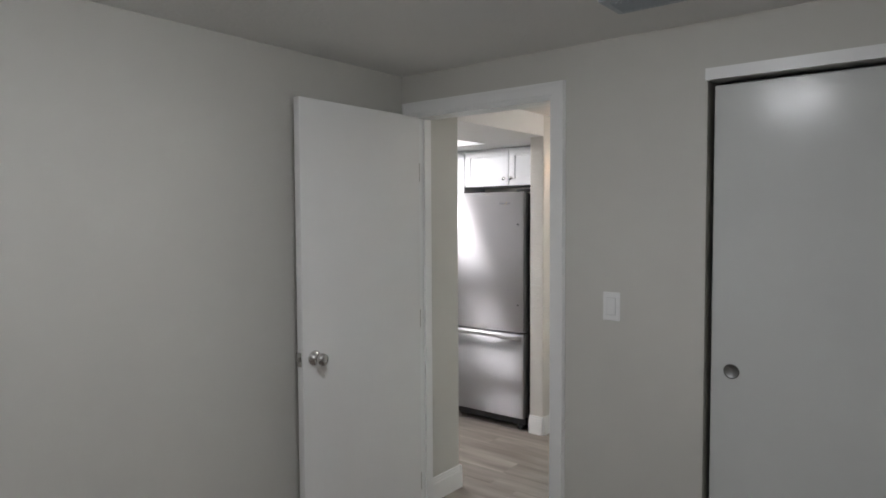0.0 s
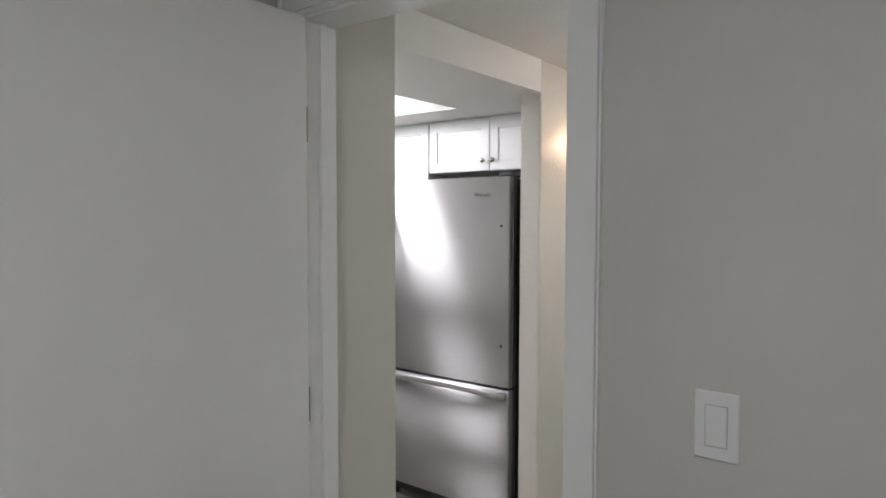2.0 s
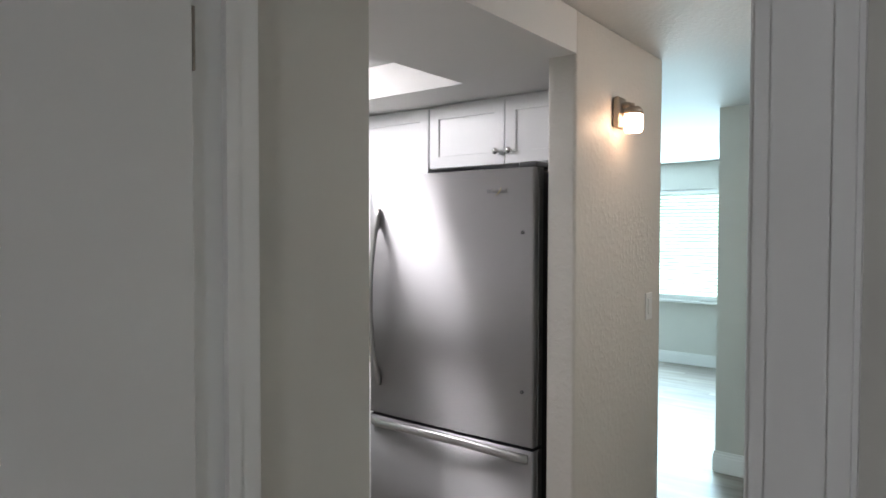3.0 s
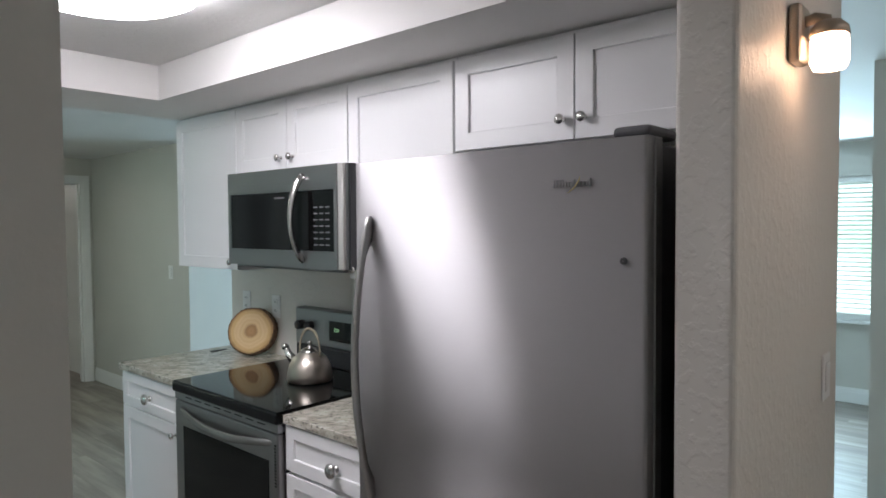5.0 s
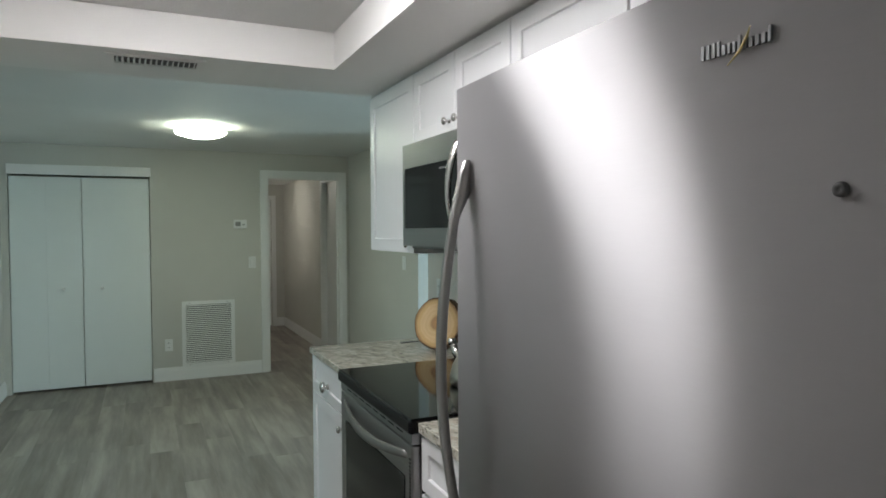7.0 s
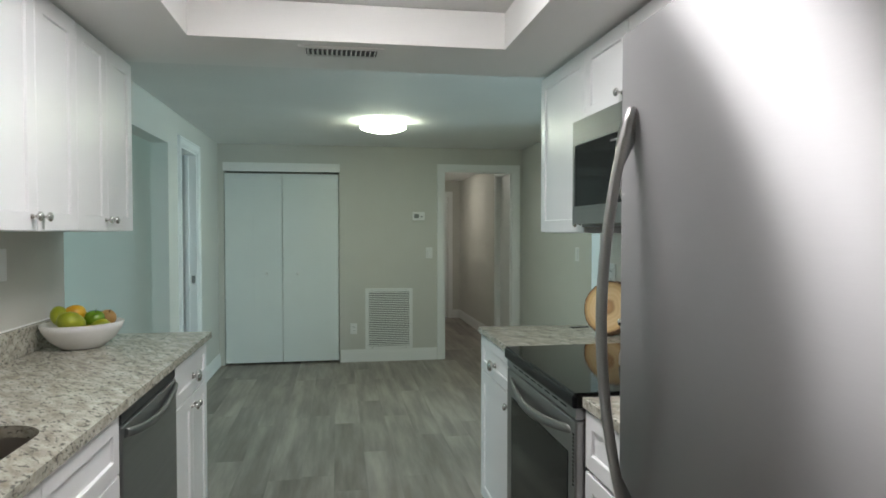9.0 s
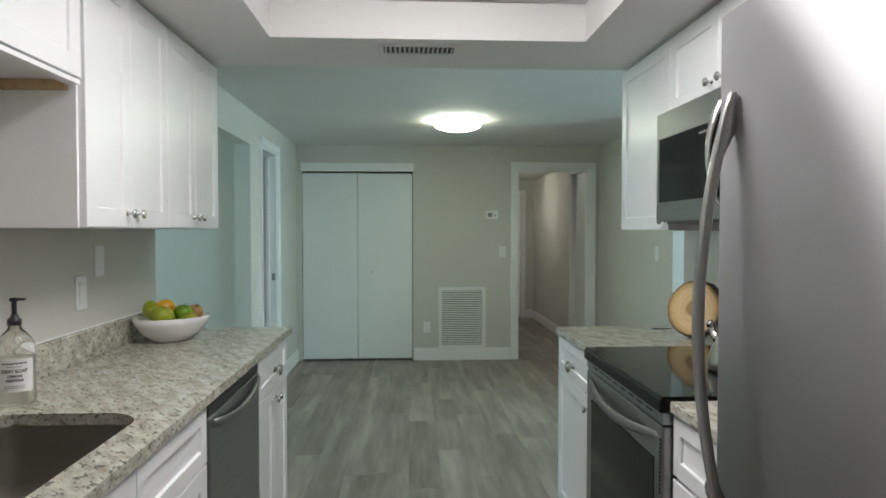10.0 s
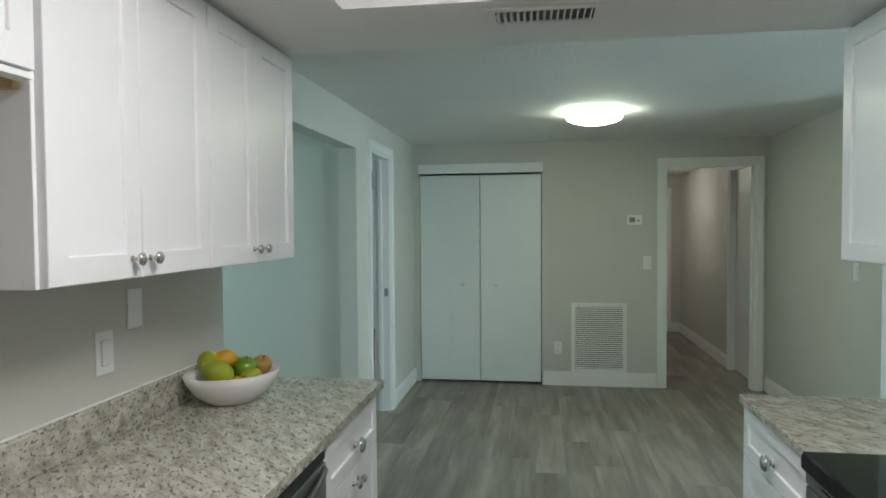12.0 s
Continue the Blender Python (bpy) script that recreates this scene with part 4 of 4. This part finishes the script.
label_text("DISH SOAP", 0.0122, 1.004)
label_text("LEMON", 0.0098, 0.992)
label_text("VERBENA", 0.0098, 0.981)
bm = bmesh.new()
for z, half in ((1.026, 0.62), (1.0185, 0.35), (0.969, 0.5), (0.964, 0.5)):
    for k in range(6):
        a0, a1 = [radians(-62) + half * (2 * (k + e) / 6 - 1) for e in (0.08, 0.86)]
        h = 0.0035 if z > 1.02 else 0.0015
        vs = [bm.verts.new((SX + 0.0472 * math.cos(a), SY + 0.0472 * math.sin(a), zz)) for a, zz in ((a0, z), (a1, z), (a1, z + h), (a0, z + h))]
        bm.faces.new(vs)
tagged(part("fine_print", bm, INK, sp), kind="stuff")

# ---- fruit bowl ----
bw = thing("fruit_bowl", (-1.51, 2.585, 0.915), "white oval ceramic bowl full of green and orange fruit", "bowl")
bm = lathe([(0.001, 0.0), (0.06, 0.0), (0.075, 0.004), (0.115, 0.035), (0.142, 0.075), (0.150, 0.10), (0.146, 0.103), (0.137, 0.078), (0.11, 0.04), (0.07, 0.012), (0.001, 0.010)], 44)
bmesh.ops.scale(bm, vec=(0.87, 1.06, 0.98), verts=bm.verts)
bmesh.ops.rotate(bm, cent=(0, 0, 0), matrix=Matrix.Rotation(radians(-35), 3, "Z"), verts=bm.verts)
bmesh.ops.translate(bm, vec=(-1.51, 2.585, 0.9155), verts=bm.verts)
part("bowl", bm, CERAMIC, bw)


def fruit_mat(name, a, b_, rough=0.3):
    m, n, l, b = mat(name)
    v = coords(n, l)
    r = ramp(n, [(0.35, a), (0.65, b_)])
    l.new(noise_tex(n, l, v, 18, 4), r.inputs[0])
    l.new(r.outputs[0], b.inputs["Base Color"])
    b.inputs["Roughness"].default_value = rough
    bump(n, l, noise_tex(n, l, v, 300, 2), b, 0.12, 0.0006)
    return m


F_GREEN = fruit_mat("green_apple_skin", (0.13, 0.27, 0.012), (0.20, 0.33, 0.02), 0.25)
F_PEAR = fruit_mat("pear_skin", (0.26, 0.31, 0.014), (0.36, 0.38, 0.022), 0.4)
F_ORANGE = fruit_mat("orange_skin", (0.62, 0.33, 0.015), (0.68, 0.43, 0.03), 0.42)
F_BROWN = fruit_mat("russet_skin", (0.36, 0.20, 0.07), (0.48, 0.28, 0.08), 0.5)


def fruit(name, x, y, z, r, m, label, shape, tilt):
    t = thing(name, (x, y, z - r), label, "fruit", "fruit in the bowl")
    if shape == "pear":
        prof = [(0.001, -0.95), (0.45, -0.9), (0.85, -0.55), (1.0, -0.1), (0.9, 0.35), (0.62, 0.75), (0.42, 1.05), (0.2, 1.25), (0.001, 1.28)]
    elif shape == "oval":
        prof = [(0.001, -1.25), (0.3, -1.2), (0.68, -0.95), (0.93, -0.45), (1.0, 0.05), (0.9, 0.55), (0.62, 0.98), (0.28, 1.2), (0.001, 1.25)]
    else:
        prof = [(0.001, -0.82), (0.22, -0.9), (0.6, -0.78), (0.92, -0.4), (1.02, 0.05), (0.92, 0.5), (0.62, 0.82), (0.28, 0.9), (0.12, 0.82), (0.001, 0.76)]
    bm = lathe([(a * r * 0.93, h * r * 0.93) for a, h in prof], 24)
    for k in range(2):
        bmesh.ops.smooth_vert(bm, verts=bm.verts, factor=0.2)
    top = prof[-1][1] * r * 0.93
    mtx = pose(x, y, z, *tilt)
    bmesh.ops.transform(bm, matrix=mtx, verts=bm.verts)
    part("flesh", bm, m, t)
    if shape == "oval":
        return
    sm = tube([(0, 0, top - 0.006), (0.002, 0, top + 0.008), (0.004, 0.001, top + 0.016)], [0.0018, 0.0016, 0.002], 8)
    bmesh.ops.transform(sm, matrix=mtx, verts=sm.verts)
    part("stem", sm, BARK, t)


fruit("green_apple", -1.470, 2.598, 1.024, 0.040, F_GREEN, "shiny green apple in the white bowl", "apple", (12, 8, 0))
fruit("green_mango", -1.528, 2.520, 1.021, 0.046, F_PEAR, "large yellow-green mango at the bowl's rim", "oval", (0, -62, 35))
fruit("green_mango", -1.592, 2.575, 1.044, 0.035, F_PEAR, "yellow-green mango at the back of the bowl", "oval", (-38, -24, 0))
fruit("ripe_mango", -1.546, 2.60, 1.049, 0.036, F_ORANGE, "ripe orange mango on top of the bowl", "oval", (0, 75, 25))
fruit("russet_apple", -1.446, 2.668, 1.020, 0.036, F_BROWN, "brownish russet apple in the bowl", "apple", (20, 20, 0))
fruit("green_mango", -1.44, 2.575, 1.000, 0.031, F_PEAR, "small green mango low in the bowl", "oval", (0, 78, 40))
fruit("orange", -1.47, 2.54, 0.975, 0.036, F_ORANGE, "orange low in the bowl", "apple", (0, 30, 0))
fruit("green_mango", -1.55, 2.67, 1.010, 0.040, F_PEAR, "yellow-green mango deep in the bowl", "oval", (50, 30, 40))

# ---- dishwasher ----
dw = thing("dishwasher", (-1.4, 1.994, 0), "dark stainless dishwasher with curved bar handle", "dishwasher")
part("body", box(-1.67, -1.12, 1.69, 2.298, 0.10, 0.884), CASE, dw)
part("toe_kick", box(-1.67, -1.17, 1.69, 2.298, 0, 0.10), BLACK, dw)
bm = box(-1.12, -1.094, 1.694, 2.294, 0.115, 0.842, 0.005, 2)
part("door", bm, STEEL_D, dw, "dark brushed steel front")
part("control_strip", box(-1.12, -1.097, 1.694, 2.294, 0.845, 0.880, 0.004), BLACK, dw)
pts = []
for k in range(13):
    u = k / 12
    pts.append((-1.092 + 0.015 * math.sin(math.pi * u) ** 0.6, 1.712 + 0.561 * u, 0.822 - 0.030 * math.sin(math.pi * u)))
part("handle", tube(pts, 0.0135, 12, (0.7, 1.0)), metal("dishwasher_handle_steel", (0.25, 0.255, 0.255), 0.42), dw, "dull steel bowed handle")

# ---- refrigerator ----
fr = thing("refrigerator", (0.38, 0.55, 0), "stainless bottom-freezer refrigerator with curved handle", "refrigerator")
FY0, FY1 = 0.153, 0.970
part("case", box(0.075, 0.74, FY0 + 0.006, FY1 - 0.006, 0.03, 1.722, 0.004), CASE, fr)
part("base_grille", box(0.05, 0.075, FY0 + 0.01, FY1 - 0.01, 0.03, 0.085), BLACK, fr)
for y in (FY0 + 0.05, FY1 - 0.05):
    part("foot", lathe([(0.001, 0), (0.022, 0), (0.022, 0.035), (0.001, 0.035)], 14, (0.06, y, 0)), BLACK, fr)


def curved_front(y0, y1, z0, z1, xb, bulge, edge=0.008):
    """A door front that is slightly bowed from side to side, with rounded edges."""
    bm = bmesh.new()
    n = 36
    prof = [(xb, y0)]
    for k in range(7):
        a = radians(90 * k / 6)
        prof.append((edge - edge * math.sin(a) + 0.003, y0 + edge - edge * math.cos(a)))
    for k in range(1, n):
        u = k / n
        prof.append((0.003 - bulge * (1 - (2 * u - 1) ** 2), y0 + edge + (y1 - y0 - 2 * edge) * u))
    for k in range(7):
        a = radians(90 - 90 * k / 6)
        prof.append((edge - edge * math.sin(a) + 0.003, y1 - edge + edge * math.cos(a)))
    prof.append((xb, y1))
    lo = [bm.verts.new((x, y, z0)) for x, y in prof]
    hi = [bm.verts.new((x, y, z1)) for x, y in prof]
    for i in range(len(prof)):
        j = (i + 1) % len(prof)
        f = bm.faces.new((lo[i], lo[j], hi[j], hi[i]))
        f.smooth = i < len(prof) - 1
    bm.faces.new(lo)
    bm.faces.new(hi)
    return bm


ud = part("upper_door", curved_front(FY0, FY1, 0.716, 1.732, 0.07, 0.005), STEEL, fr, "bowed brushed steel door")
for za, zb in ((0.718, 1.730), (0.092, 0.702)):
    part("edge_strip", box(0.034, 0.066, FY0 - 0.003, FY0 + 0.003, za, zb, 0.002), SATIN, fr, "satin steel edge strip")
part("gasket", box(0.062, 0.076, FY0 + 0.01, FY1 - 0.01, 0.09, 1.72), BLACK, fr)
ld = part("freezer_drawer", curved_front(FY0, FY1, 0.09, 0.704, 0.07, 0.005), STEEL, fr, "bowed brushed steel drawer")


def blade_handle(yc, z_top, z_low, half, bow):
    """A bowed strap that grows out of the door in a solid wedge at either end."""
    bm = bmesh.new()
    rings = []
    n = 36
    for k in range(n + 1):
        u = k / n
        xo = -0.010 - bow * math.sin(math.pi * u) ** 0.85
        e = min(1.0, max(0.0, (min(u, 1 - u) - 0.075) / 0.06))
        xi = -0.001 + (xo + 0.015 + 0.001) * e * e * (3 - 2 * e)
        z = z_top + (z_low - z_top) * u
        c = 0.0045
        ring = [(xi, -half + c * 0.4), (xi - c * 0.4, -half), (xo + c, -half), (xo, -half + c), (xo, half - c), (xo + c, half), (xi - c * 0.4, half), (xi, half - c * 0.4)]
        rings.append([bm.verts.new((x, yc + y, z)) for x, y in ring])
    for p, q in zip(rings, rings[1:]):
        for k in range(8):
            f = bm.faces.new((p[k], p[(k + 1) % 8], q[(k + 1) % 8], q[k]))
            f.smooth = True
    bm.faces.new(rings[0])
    bm.faces.new(rings[-1])
    return bm


part("handle", blade_handle(0.909, 1.592, 0.838, 0.0105, 0.056), HANDLE, ud, "long curved steel handle")
hp = []
for k in range(21):
    u = k / 20
    hp.append((0.004 - 0.032 * math.sin(math.pi * u) ** 0.6, FY0 + 0.02 + (FY1 - FY0 - 0.04) * u, 0.672 + 0.016 * math.sin(math.pi * u)))
part("handle", tube(hp, 0.017, 14, (0.7, 1.0)), HANDLE, ld, "curved steel drawer handle")
for z in (1.497, 0.915):
    part("screw_cap", lathe([(0.001, 0.003), (0.0072, 0.003), (0.0068, -0.0028), (0.0035, -0.0036), (0.001, -0.0026)], 18, (0.001, 0.198, z), "X"), SCREW, ud, "dark round screw cap")
part("hinge_cover", box(0.03, 0.16, FY0 + 0.005, FY0 + 0.085, 1.733, 1.756, 0.010, 3), VENT_DARK, fr, "dark rounded hinge cover")
# maker's mark drawn as plain upright bars and a swoosh
bm = bmesh.new()
y = 0.352
for w, h in ((0.004, 0.015), (0.004, 0.015), (0.004, 0.015), (0.003, 0.015), (0.004, 0.010), (0.003, 0.010), (0.003, 0.010), (0.003, 0.015), (0.004, 0.010), (0.004, 0.010), (0.004, 0.010), (0.004, 0.010), (0.003, 0.015)):
    box_into(bm, -0.003, 0.001, y - w, y, 1.642, 1.642 + h)
    y -= w + 0.0032
tagged(part("badge", bm, plain("badge_metal", (0.30, 0.30, 0.305), 0.4, 0.6), ud, "small grey maker's mark"), kind="stuff")
part("swoosh", tube([(-0.002, 0.318, 1.630), (-0.004, 0.302, 1.640), (-0.005, 0.292, 1.652), (-0.005, 0.288, 1.662)], [0.0006, 0.0015, 0.0015, 0.0006], 6), plain("pale_gold", (0.62, 0.52, 0.25), 0.3, 0.8), ud)

# ---- stove ----
st = thing("electric_stove", (0.45, 1.913, 0), "stainless electric range with black glass cooktop", "stove")
SY0, SY1 = 1.538, 2.288
part("body", box(0.165, 0.74, SY0, SY1, 0.02, 0.881), CASE, st)
part("cooktop", box(0.128, 0.715, SY0 - 0.003, SY1 + 0.001, 0.882, 0.926, 0.006, 2), BGLASS, st, "glossy black glass cooktop")
part("front_trim", box(0.124, 0.146, SY0 - 0.004, SY1 + 0.002, 0.881, 0.922, 0.009, 3), TRIM_BLACK, st, "rounded black front edge")
part("backguard_base", box(0.704, 0.762, SY0, SY1 - 0.07, 0.927, 1.012, 0.004), BLACK, st, "black lower backguard")
part("backguard", box(0.70, 0.762, SY0, SY1 - 0.07, 1.012, 1.185, 0.010, 3), STEEL_H, st, "steel backguard with dark display")
dsp = part("display", box(0.697, 0.701, 1.80, 1.96, 1.05, 1.14), BGLASS, st)
c = bpy.data.curves.new("digits", "FONT")
c.body, c.size = "3:24", 0.021
tmp = new("digits_source", c)
me = bpy.data.meshes.new_from_object(tmp.evaluated_get(bpy.context.evaluated_depsgraph_get()))
bpy.data.objects.remove(tmp)
bm = bmesh.new()
bm.from_mesh(me)
for v in bm.verts:
    v.co = Vector((0.6962, 1.925 - v.co.x, 1.095 + v.co.y))
part("clock_digits", bm, GREEN_LED, dsp)
for y in (2.165, 2.095, 1.66, 1.595):
    part("knob", lathe([(0.001, -0.030), (0.019, -0.030), (0.021, -0.026), (0.022, 0.0), (0.001, 0.0)], 20, (0.70, y, 1.105), "X"), BLACK, st, "black control knob")
part("vent_trim", box(0.136, 0.166, SY0 + 0.004, SY1 - 0.004, 0.850, 0.881), STEEL_D, st)
for k in range(8):
    y = SY0 + 0.08 + 0.075 * k
    part("vent_slot", box(0.1350, 0.137, y, y + 0.05, 0.866, 0.870), DARK, st)
od = part("oven_door", box(0.135, 0.166, SY0 + 0.004, SY1 - 0.004, 0.215, 0.845, 0.006, 2), STEEL_H, st, "steel oven door with dark window")
part("oven_window", box(0.1325, 0.136, SY0 + 0.06, SY1 - 0.075, 0.28, 0.745, 0.001), WGLASS, od)
hp = []
for k in range(21):
    u = k / 20
    hp.append((0.143 - 0.036 * math.sin(math.pi * u) ** 0.7, SY0 + 0.04 + (SY1 - SY0 - 0.08) * u, 0.812 - 0.03 * math.sin(math.pi * u)))
part("handle", tube(hp, [0.012 + 0.004 * math.sin(math.pi * k / 20) for k in range(21)], 14, (0.62, 1.0)), SATIN, od, "bowed steel door handle")
part("drawer", box(0.140, 0.166, SY0 + 0.004, SY1 - 0.004, 0.06, 0.205, 0.005, 2), STEEL_H, st)
for k in range(14):
    part("side_slot", box(0.1333, 0.1353, SY0 + 0.014, SY0 + 0.024, 0.66 + 0.011 * k, 0.666 + 0.011 * k), DARK, od)
kt = thing("tea_kettle", (0.495, 1.835, 0.927), "brushed steel tea kettle with arched pale handle", "kettle")
KX, KY = 0.495, 1.835
part("body", lathe([(0.001, 0), (0.088, 0), (0.094, 0.006), (0.093, 0.03), (0.084, 0.068), (0.066, 0.098), (0.044, 0.116), (0.040, 0.120), (0.001, 0.120)], 36, (KX, KY, 0.928)), metal("kettle_steel", (0.52, 0.475, 0.42), 0.36), kt)
part("lid", lathe([(0.042, 0.119), (0.040, 0.126), (0.025, 0.134), (0.010, 0.138), (0.006, 0.146), (0.012, 0.154), (0.009, 0.163), (0.001, 0.165)], 28, (KX, KY, 0.928)), CHROME, kt)
part("spout", tube([(KX - 0.02, KY + 0.07, 0.995), (KX - 0.03, KY + 0.10, 1.025), (KX - 0.035, KY + 0.118, 1.055)], [0.02, 0.016, 0.013], 14), CHROME, kt)
part("spout_cap", lathe([(0.001, 0.012), (0.012, 0.010), (0.016, 0), (0.012, -0.012), (0.001, -0.013)], 16, (KX - 0.037, KY + 0.12, 1.06)), CHROME, kt)
hp = []
for k in range(17):
    a = math.pi * k / 16
    hp.append((KX - 0.008 * math.cos(a), KY + 0.058 * math.cos(a), 1.03 + 0.112 * math.sin(a) ** 0.8))
part("handle", tube(hp, [0.0035] * 4 + [0.006] * 9 + [0.0035] * 4, 12), plain("pale_handle", (0.34, 0.30, 0.22), 0.4), kt, "arched pale grip")

# ---- log slice board ----
bd = new("serving_board")
bd.empty_display_size = 0.1
ORIGIN[bd.name] = Vector((0, 0, 0))
bd.matrix_world = Matrix.Translation((0.672, 2.538, 1.036)) @ Vector((-0.80, -0.55, 0.22)).to_track_quat("X", "Z").to_matrix().to_4x4()
tagged(bd, "round log-slice wooden board with bark, leaning on the wall", "serving board")
bm, bm2 = bmesh.new(), bmesh.new()
N = 56
rad = [0.114 + 0.003 * math.sin(2 * math.pi * k / N * 2 + 1) + 0.0012 * math.sin(2 * math.pi * k / N * 7) for k in range(N)]
f_ = [bm.verts.new((0.028, rad[k] * math.cos(2 * math.pi * k / N), rad[k] * math.sin(2 * math.pi * k / N))) for k in range(N)]
b_ = [bm.verts.new((-0.028, v.co.y, v.co.z)) for v in f_]
bm.faces.new(f_)
bm.faces.new(b_)
part("sawn_disc", bm, LOG, bd, "pale sawn wood with rings")
rows = []
for x, e in ((0.0275, 0.0), (0.022, 0.007), (0.0, 0.009), (-0.022, 0.007), (-0.0275, 0.0)):
    rows.append([bm2.verts.new((x, (rad[k] + e + 0.0015 * math.sin(k * 2.7 + x * 300)) * math.cos(2 * math.pi * k / N), (rad[k] + e + 0.0015 * math.sin(k * 2.7 + x * 300)) * math.sin(2 * math.pi * k / N))) for k in range(N)])
for a, b in zip(rows, rows[1:]):
    for k in range(N):
        bm2.faces.new((a[k], a[(k + 1) % N], b[(k + 1) % N], b[k]))
part("bark", bm2, BARK, bd, "rough dark bark edge")

kn = thing("dark_knife", (0.60, 2.79, 0.9155), "small dark utensil lying on the granite", "knife")
part("blade", box(0.575, 0.665, 2.775, 2.795, 0.9158, 0.919, 0.001), BLACK, kn)

# ---- microwave ----
mw = thing("microwave", (0.58, 1.88, 1.40), "over-the-range stainless microwave with curved handle", "microwave")
MY0, MY1, MZ0, MZ1 = 1.478, 2.284, 1.402, 1.800
part("body", box(0.425, 0.763, MY0 + 0.002 + 0.052, MY1 - 0.004, MZ0, MZ1 - 0.002, 0.003), GREYP, mw)
part("base", box(0.43, 0.75, MY0 + 0.06, MY1 - 0.02, MZ0 - 0.012, MZ0 - 0.001), GREYP, mw)
part("front_frame", boxes((0.398, 0.424, 1.532, MY1, 1.705, MZ1 - 0.002), (0.398, 0.424, 1.532, MY1, MZ0, 1.470), (0.398, 0.424, 2.262, MY1, 1.470, 1.705), (0.398, 0.424, 1.532, 1.548, 1.470, 1.705)), STEEL_H, mw, "brushed steel front")
part("window", box(0.400, 0.424, 1.705, 2.261, 1.471, 1.704, 0.001), WGLASS, mw, "dark glass window")
cp = part("control_panel", box(0.400, 0.424, 1.549, 1.703, 1.471, 1.704, 0.001), BGLASS, mw)
bm = bmesh.new()
for k in range(7):
    for j in range(3):
        y0 = 1.575 + 0.036 * j
        box_into(bm, 0.3990, 0.3998, y0, y0 + 0.024, 1.492 + 0.024 * k, 1.497 + 0.024 * k)
part("key_print", bm, PRINT, cp)
part("door_mark", box(0.3990, 0.3998, 1.86, 1.93, 1.678, 1.685), PRINT, mw)
hp = []
for k in range(17):
    u = k / 16
    hp.append((0.398 - 0.048 * math.sin(math.pi * u) ** 0.6, 1.735 + 0.018 * math.sin(math.pi * u), 1.765 - 0.335 * u))
part("handle", tube(hp, 0.0155, 14, (0.7, 1.0)), CHROME, mw, "curved polished handle")
# the light that the door's edge catches is put into a paler metal
part("door_edge", box(0.402, 0.45, 1.503, 1.5315, MZ0, MZ1 - 0.002, 0.004), metal("lit_edge_steel", (0.80, 0.78, 0.75), 0.5), mw, "steel door edge, coloured bright as if catching light")
part("side_trim", box(0.418, 0.45, 1.490, 1.5025, MZ0, MZ1 - 0.002), STEEL_D, mw)
part("side_shell", box(0.422, 0.45, MY0 + 0.002, 1.4895, MZ0, MZ1 - 0.002), BLACK, mw)

# ---- floor planks ----
def plank_mesh(w, l):
    me = bpy.data.meshes.new("plank")
    bm = box(0, w, 0, l, -0.006, 0.0, 0.0004)
    bm.to_mesh(me)
    bm.free()
    me.materials.append(PLANK)
    return me


floor = tagged(new("floor"), "grey wood-look vinyl plank floor", "floor", kind="structure")
rng = random.Random(7)
PW, PL = 0.18, 1.22
shared = {}
rest = bmesh.new()
made = 0
for i in range(-29, 31):
    x0 = i * PW
    off = rng.random() * PL
    for j in range(-4, 10):
        ya, yb = j * PL - off, (j + 1) * PL - off
        ya, yb = max(ya, -3.55), min(yb, 10.45)
        if yb - ya < 0.02 or x0 < -5.2 or x0 > 5.3:
            continue
        near = (-1.3 < x0 < 1.35 and -1.3 < ya and yb < 8.4)
        w, ln = PW - 0.0003, round(yb - ya - 0.0003, 3)
        if near and made < 300:
            if ln not in shared:
                shared[ln] = plank_mesh(w, ln)
            p = new("plank", shared[ln])
            p.location = (x0, ya, 0)
            p.parent = floor
            made += 1
        else:
            box_into(rest, x0, x0 + w, ya, yb - 0.0003, -0.006, 0.0)
me = bpy.data.meshes.new("planks_rest")
rest.to_mesh(me)
rest.free()
me.materials.append(PLANK_ISL)
pr = new("planks_rest", me)
pr.parent = floor
tagged(pr, kind="stuff")
